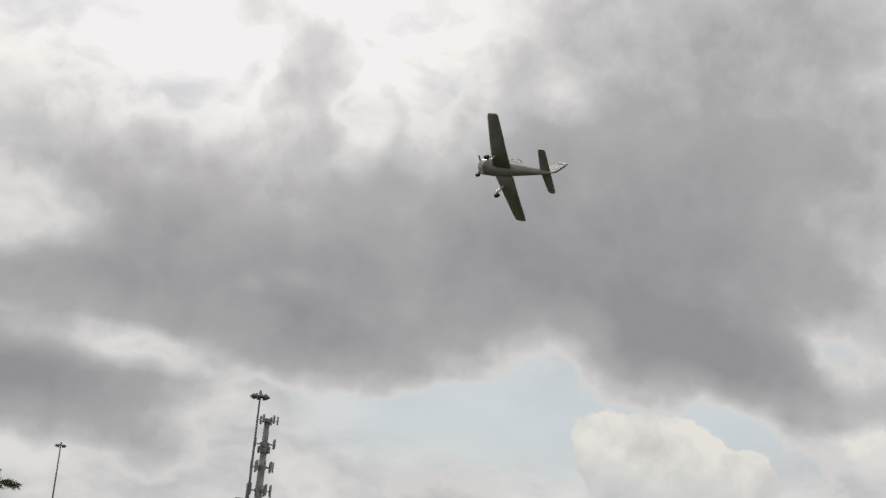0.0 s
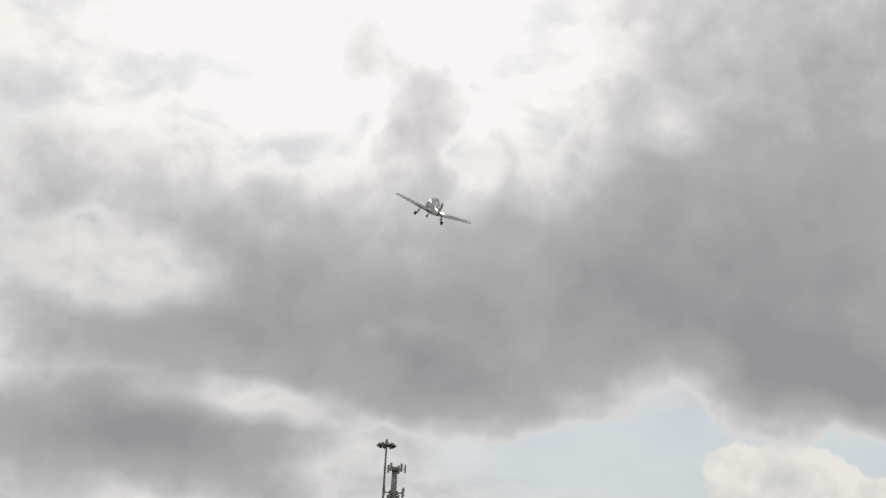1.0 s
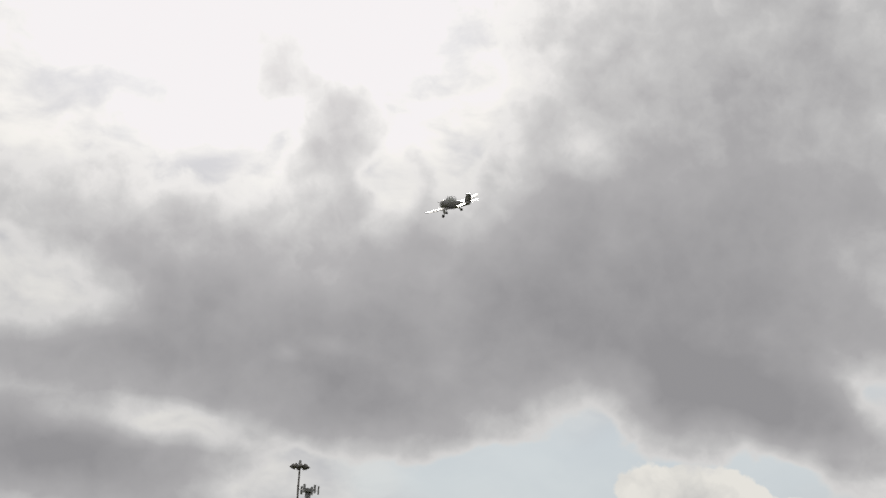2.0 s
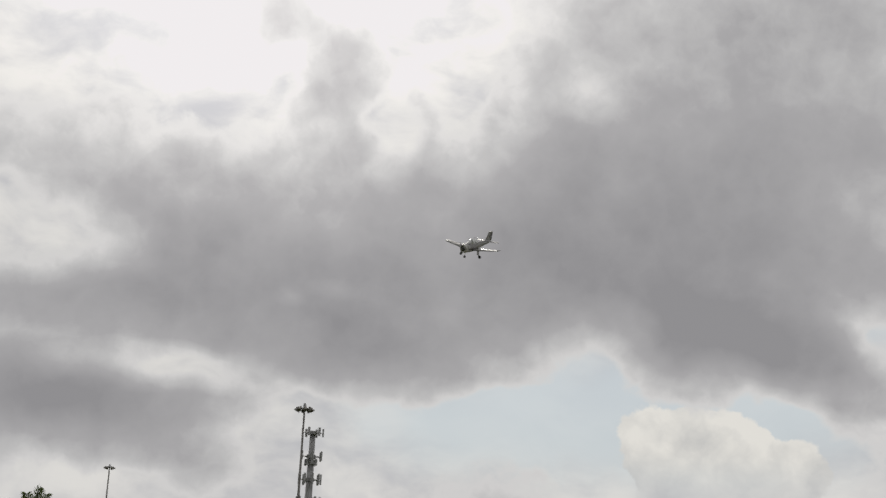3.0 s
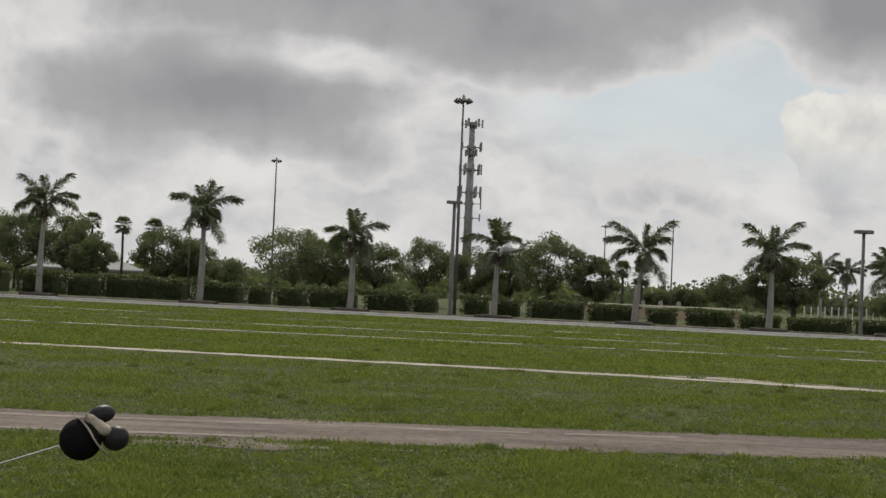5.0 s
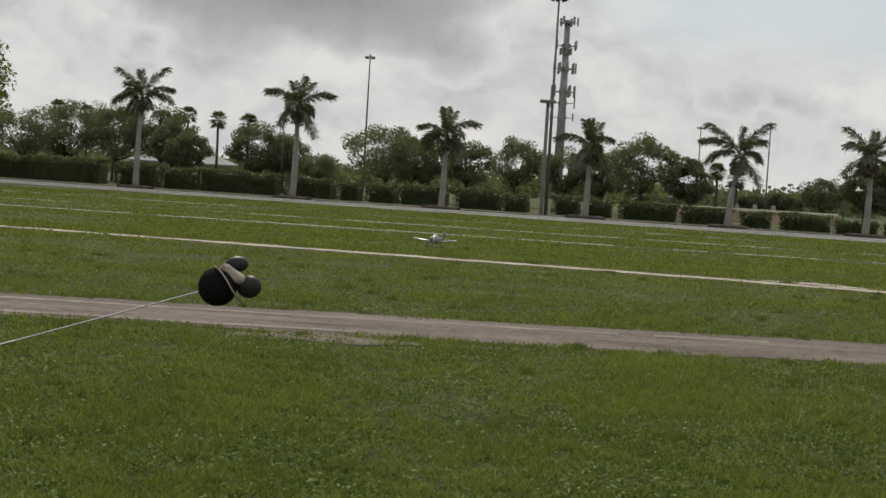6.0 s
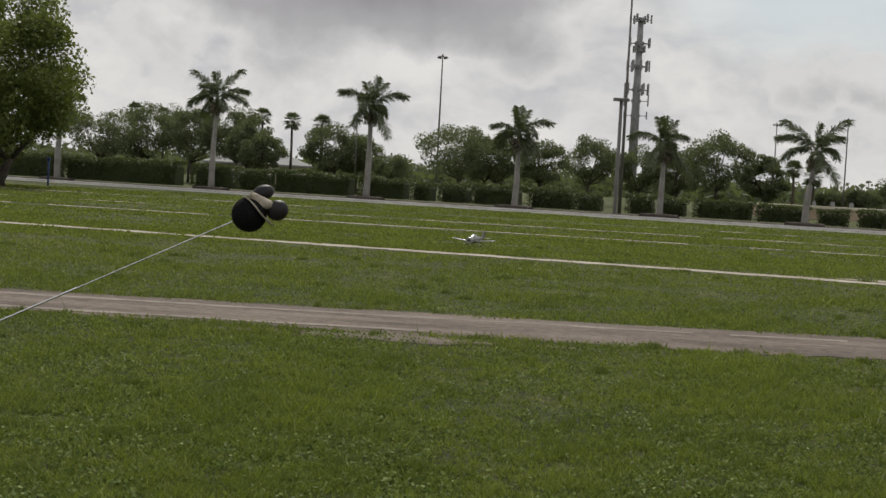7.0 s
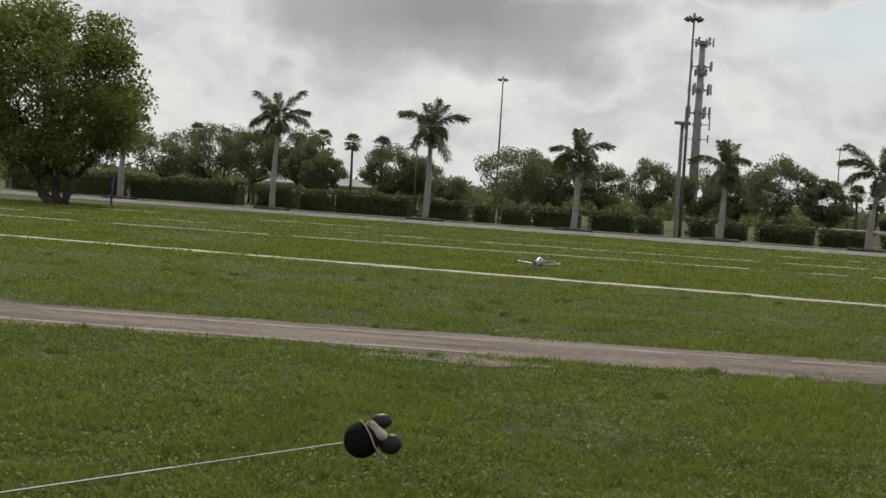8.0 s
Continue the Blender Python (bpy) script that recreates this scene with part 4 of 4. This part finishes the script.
def aeroplane():
    p = thing("model_aeroplane", "grey low-wing model aeroplane with a round cowling and fixed wheels", "model aeroplane", pose(1.61, 12.15, 5.52))
    part("fuselage", mesh_of("fuselage", *loft([(0.185, 0.072, 0.075, 0.0), (0.10, 0.072, 0.082, 0.0), (0.02, 0.066, 0.085, 0.004), (-0.10, 0.055, 0.075, 0.010), (-0.25, 0.040, 0.055, 0.020), (-0.40, 0.024, 0.036, 0.030), (-0.50, 0.012, 0.026, 0.034), (-0.515, 0.004, 0.010, 0.034)]), M_PLANE, True), p)
    part("cowling", mesh_of("cowling", *loft([(0.186, 0.074, 0.077, 0.0), (0.225, 0.075, 0.077, 0.0), (0.250, 0.066, 0.068, 0.0), (0.256, 0.052, 0.054, 0.0), (0.235, 0.046, 0.048, 0.0)]), M_PLANE_PALE, True), p, "pale round engine cowling")
    part("spinner", mesh_of("spinner", *loft([(0.236, 0.022, 0.022, 0.0), (0.262, 0.020, 0.020, 0.0), (0.282, 0.006, 0.006, 0.0)], 10), M_TRIM, True), p, "dark propeller hub")
    canopy = part("canopy", mesh_of("canopy", *loft([(0.115, 0.020, 0.010, 0.075), (0.08, 0.042, 0.046, 0.076), (0.02, 0.050, 0.066, 0.078), (-0.06, 0.048, 0.064, 0.074), (-0.13, 0.036, 0.040, 0.070), (-0.18, 0.012, 0.012, 0.068)], 14), M_CANOPY, True), p, "shiny clear bubble canopy")
    for x in (0.05, -0.03, -0.10):
        part("canopy_frame", mesh_of("canopy_frame", *tube([(x, 0.052 * math.cos(a), 0.078 + 0.068 * math.sin(a)) for a in np.linspace(0.05, 3.09, 9)], [0.003] * 9, 5), M_TRIM), canopy)
    for s, side in ((1, "left"), (-1, "right")):
        st = [((0.045 * s, -0.045), 0.085, 0.215, 0.030), ((0.25 * s, -0.020), 0.070, 0.180, 0.024), ((0.47 * s, 0.007), 0.048, 0.142, 0.017), ((0.548 * s, 0.017), 0.036, 0.122, 0.012), ((0.56 * s, 0.019), 0.018, 0.085, 0.005)]
        v, f = foil(st)
        wing = part("wing", mesh_of("wing", v, f if s > 0 else [q[::-1] for q in f], M_PLANE, True), p)
        v, f = foil([((0.27 * s, -0.0155), -0.068, 0.036, 0.006), ((0.52 * s, 0.0155), -0.050, 0.034, 0.005)])
        part("aileron", mesh_of("aileron", v, f if s > 0 else [q[::-1] for q in f], M_PLANE_PALE), wing, "pale hinged aileron")
        v, f = foil([((0.50 * s, 0.013), 0.047, 0.135, 0.0165), ((0.549 * s, 0.0195), 0.0375, 0.123, 0.0125)])
        part("wing_tip", mesh_of("wing_tip", v, f if s > 0 else [q[::-1] for q in f], M_PLANE_PALE), wing, "pale wing tip")
        v, f = foil([((0.01 * s, 0.045), -0.385, 0.115, 0.010), ((0.205 * s, 0.045), -0.415, 0.085, 0.007), ((0.225 * s, 0.045), -0.43, 0.055, 0.003)])
        part("tailplane", mesh_of("tailplane", v, f if s > 0 else [q[::-1] for q in f], M_PLANE), p)
        leg = part("gear_leg", mesh_of("gear_leg", *tube([(0.03, 0.165 * s, -0.03), (0.025, 0.175 * s, -0.09), (0.03, 0.178 * s, -0.145)], [0.009, 0.007, 0.007], 8), M_PLANE_PALE, True), p)
        part("wheel", mesh_of("wheel", *tube([(0.03, 0.186 * s, -0.145), (0.03, 0.190 * s, -0.145), (0.03, 0.208 * s, -0.145), (0.03, 0.212 * s, -0.145)], [0.020, 0.027, 0.027, 0.020], 14), M_RUBBER, True), leg, "small black rubber wheel")
        part("gear_door", mesh_of("gear_door", *box(0.005, 0.055, 0.160 * s - 0.002, 0.160 * s + 0.002, -0.115, -0.045), M_PLANE_PALE), leg)
    nose = part("gear_leg", mesh_of("nose_leg", *tube([(0.175, 0, -0.06), (0.185, 0, -0.11), (0.19, 0.0, -0.150)], [0.008, 0.006, 0.006], 8), M_PLANE_PALE, True), p)
    part("wheel", mesh_of("nose_wheel", *tube([(0.19, -0.012, -0.150), (0.19, -0.008, -0.150), (0.19, 0.008, -0.150), (0.19, 0.012, -0.150)], [0.017, 0.023, 0.023, 0.017], 14), M_RUBBER, True), nose, "small black rubber wheel")
    fin = [((-0.36, 0.05), 0), ((-0.455, 0.165), 0), ((-0.475, 0.205), 0), ((-0.575, 0.205), 0), ((-0.545, 0.05), 0), ((-0.50, 0.02), 0)]
    v = [(x, t, z) for t in (-0.006, 0.006) for (x, z), _ in fin]
    k = len(fin)
    f = [tuple(range(k)), tuple(range(k, 2 * k))[::-1]] + [(i, (i + 1) % k, k + (i + 1) % k, k + i)[::-1] for i in range(k)]
    fin_ob = part("fin", mesh_of("fin", v, f, M_PLANE), p)
    part("fin_tip", mesh_of("fin_tip", *box(-0.578, -0.470, -0.008, 0.008, 0.192, 0.208), M_PLANE_PALE), fin_ob, "pale fin tip")
    v = [(x, t, z) for t in (-0.0075, 0.0075) for x, z in ((-0.528, 0.055), (-0.555, 0.185), (-0.578, 0.185), (-0.552, 0.055))]
    part("rudder", mesh_of("rudder", v, [(0, 1, 2, 3), (7, 6, 5, 4), (0, 4, 5, 1), (1, 5, 6, 2), (2, 6, 7, 3), (3, 7, 4, 0)], M_TRIM), fin_ob, "dark rudder")
    prop = part("propeller", mesh_of("propeller", *joined([foil([((0.015, 0), 0.006, 0.018, 0.004), ((0.06, 0), 0.009, 0.024, 0.003), ((0.115, 0), 0.006, 0.014, 0.002)])]), M_TRIM), p, "dark three-blade propeller", pose(0.262, 0, 0))
    blade = prop.data
    for a in (120, 240):
        part("blade", blade, prop, "", pose(0, 0, 0, a, 0, 0))
    return p, prop


plane, propeller = aeroplane()


# ---- the transmitter aerial with its foam topper: the rod runs along +x and ends at the ball ----
def ball(r, squash=(1, 1, 1), seg=28):
    bm = bmesh.new()
    bmesh.ops.create_uvsphere(bm, u_segments=seg, v_segments=seg // 2, radius=r)
    bmesh.ops.scale(bm, vec=squash, verts=bm.verts)
    return bm


def aerial():
    a = thing("radio_aerial", "thin chromed telescopic aerial with a black foam topper", "aerial", pose(-1, 2, 1))
    for x0, x1, r in ((-0.98, -0.62, 0.0026), (-0.63, -0.30, 0.0018), (-0.31, -0.02, 0.0011)):
        part("rod", mesh_of("rod", *tube([(x0, 0, 0), (x0 + 0.002, 0, 0), (x1 - 0.002, 0, 0), (x1, 0, 0)], [r * 0.8, r, r, r * 0.8], 10), M_CHROME, True), a)
    top = part("topper", from_bm("topper", ball(0.029), M_TOPPER), a, "round black foam ball")
    part("lobe", from_bm("lobe", ball(0.0190, (1.0, 0.60, 0.66)), M_TOPPER_SHINE), top, "round glossy black lobe", pose(0.0365, 0.012, 0.0235, 0, 8, 20))
    part("lobe", from_bm("lobe", ball(0.0185, (1.0, 0.75, 0.92)), M_TOPPER_SHINE), top, "round glossy black lobe", pose(0.0445, -0.010, -0.0115, 0, 0, -12))
    # the thin stiff brim stands across the rod, leaning back
    ring = []
    for t in np.linspace(0, 2 * math.pi, 41)[:-1]:
        wave = 0.0012 * math.sin(3 * t + 0.5)
        for x, r in ((-0.0014, 0.0225), (-0.0010, 0.0350), (0.0010, 0.0350), (0.0014, 0.0225)):
            ring.append((x + wave, r * math.cos(t), r * math.sin(t)))
    faces = [(4 * i + k, 4 * i + (k + 1) % 4, 4 * ((i + 1) % 40) + (k + 1) % 4, 4 * ((i + 1) % 40) + k) for i in range(40) for k in range(4)]
    part("band", mesh_of("band", ring, faces, M_BAND), top, "cream felt brim round the ball", pose(0.0165, 0, -0.001, 0, -20, 0))
    # crumpled felt that runs from the brim up between the lobes
    verts, faces = [], []
    for i in range(9):
        s = i / 8
        mid = Vector((0.012 + 0.026 * s, -0.011 + 0.004 * math.sin(5 * s), 0.029 - 0.030 * s))
        for k in range(12):
            t = 2 * math.pi * k / 12
            w = 0.0060 + 0.0032 * math.sin(math.pi * s) + 0.0012 * math.sin(4 * t + 9 * s)
            verts.append(mid + Vector((0.72 * w * math.cos(t), 0.8 * w * math.sin(t), 0.62 * w * math.cos(t))))
    for i in range(8):
        faces += [(12 * i + k, 12 * i + (k + 1) % 12, 12 * i + 12 + (k + 1) % 12, 12 * i + 12 + k) for k in range(12)]
    faces += [tuple(range(12)), tuple(range(96, 108))]
    part("collar", mesh_of("collar", verts, faces, M_BAND, True), top, "crumpled cream felt between the lobes")
    return a


antenna = aerial()


# ---- what moves ----
def flight(x, y, z, heading, pitch, bank):
    """A pose from compass heading, climb and right bank in degrees."""
    return pose(x, y, z, 0, 0, 90 - heading) @ pose(0, 0, 0, 0, -pitch, 0) @ pose(0, 0, 0, bank, 0, 0)


def held(az, el, d, turn, dip, roll=0):
    """The aerial's tip seen at azimuth and elevation, d metres away; the rod points along turn (degrees) and dip."""
    x, y = polar(az, d * math.cos(radians(el)))
    return pose(x, y, 1.6 + d * math.sin(radians(el)), 0, 0, turn) @ pose(0, 0, 0, 0, -dip, 0) @ pose(0, 0, 0, roll, 0, 0)


def motions():
    walk(plane, [
        (0.0, flight(1.55, 12.16, 5.509, 314, 13, 44)),
        (0.1, flight(1.11, 12.87, 5.616, 322, 14, 39)),
        (0.2, flight(0.55, 13.61, 5.672, 330, 14, 34)),
        (0.3, flight(0.21, 14.27, 5.843, 337, 16, 33)),
        (0.4, flight(-0.05, 14.94, 5.968, 344, 19, 31)),
        (0.5, flight(-0.24, 15.61, 6.092, 351, 21, 30)),
        (0.6, flight(-0.35, 16.18, 6.336, 351, 23, 27)),
        (0.8, flight(-0.36, 17.34, 6.769, 352, 26, 22)),
        (1.0, flight(-0.17, 18.47, 7.316, 352, 29, 16)),
        (1.5, flight(0.62, 21.04, 8.585, 353, 23, 3)),
        (1.7, flight(1.04, 21.77, 8.812, 354, 24, -3)),
        (2.0, flight(1.50, 22.60, 9.150, 325, 14, -30)),
        (2.3, flight(1.88, 23.00, 9.050, 276, 0, -36)),
        (2.6, flight(2.02, 23.10, 8.550, 235, -16, -22)),
        (2.8, flight(1.98, 23.09, 8.098, 221, -21, -13)),
        (3.0, flight(1.92, 23.40, 7.666, 224, -20, -17)),
        (3.5, flight(1.85, 24.70, 6.549, 219, -15, -22)),
        (4.0, flight(1.54, 25.80, 5.131, 217, -15, -5)),
        (4.5, flight(1.11, 27.78, 3.910, 219, -6, 5)),
        (5.0, flight(0.11, 30.94, 2.459, 225, 1, 4)),
        (5.2, flight(-0.55, 32.70, 1.942, 222, 3, 9)),
        (5.6, flight(-2.10, 33.60, 0.950, 212, 3, 5)),
        (6.0, flight(-3.60, 33.20, 0.200, 196, 2, 0)),
        (6.3, flight(-4.19, 32.72, 0.150, 186, 0, 0)),
        (6.5, flight(-4.35, 32.60, 0.150, 184, 0, 0)),
        (7.0, flight(-4.38, 32.85, 0.150, 199, 0, 0)),
        (7.5, flight(-4.36, 32.85, 0.150, 197, 0, 0)),
        (8.0, flight(-4.22, 32.90, 0.150, 198, 0, 0)),
    ])
    walk(antenna, [
        (0.0, held(-19.00, -8.00, 2.00, 20, 12.0)),
        (4.2, held(-19.00, -8.00, 2.00, 20, 12.0)),
        (4.5, held(-16.49, -6.58, 1.96, 20, 16.9)),
        (4.6, held(-17.01, -6.29, 1.96, 20, 16.8)),
        (4.7, held(-17.05, -6.11, 1.98, 20, 17.2)),
        (4.8, held(-16.58, -6.48, 2.01, 20, 17.6)),
        (4.9, held(-16.32, -6.95, 2.01, 20, 17.8)),
        (5.0, held(-16.37, -6.55, 2.01, 20, 17.9)),
        (5.2, held(-16.71, -4.60, 1.96, 20, 20.8)),
        (5.6, held(-16.61, -4.37, 2.07, 20, 21.2)),
        (6.0, held(-14.84, -4.76, 2.13, 20, 17.5)),
        (6.3, held(-15.00, -5.43, 2.20, 20, 17.8)),
        (6.5, held(-14.37, -6.68, 2.20, 20, 16.7)),
        (6.7, held(-15.73, -3.39, 2.27, 20, 22.7)),
        (6.8, held(-16.47, -1.91, 2.30, 20, 25.8)),
        (6.9, held(-16.64, -1.79, 2.34, 20, 26.2)),
        (7.0, held(-16.70, -1.94, 2.34, 20, 26.0)),
        (7.1, held(-16.27, -1.86, 2.34, 20, 24.7)),
        (7.2, held(-15.36, -3.66, 2.27, 20, 22.3)),
        (7.3, held(-14.08, -6.67, 2.20, 20, 14.9)),
        (7.4, held(-13.11, -9.53, 2.17, 20, 11.6)),
        (7.5, held(-13.38, -10.97, 2.13, 20, 7.6)),
        (7.6, held(-13.42, -11.34, 2.17, 20, 7.4)),
        (7.7, held(-13.62, -11.43, 2.20, 20, 7.4)),
        (7.8, held(-13.77, -10.79, 2.23, 20, 8.2)),
        (7.9, held(-13.91, -10.28, 2.27, 20, 9.8)),
        (8.0, held(-14.08, -10.06, 2.30, 20, 10.4)),
    ])
    walk(propeller, [(t / 20, pose(0.262, 0, 0, 70 * t if t < 120 else 70 * 120, 0, 0)) for t in range(0, 161)])


motions()
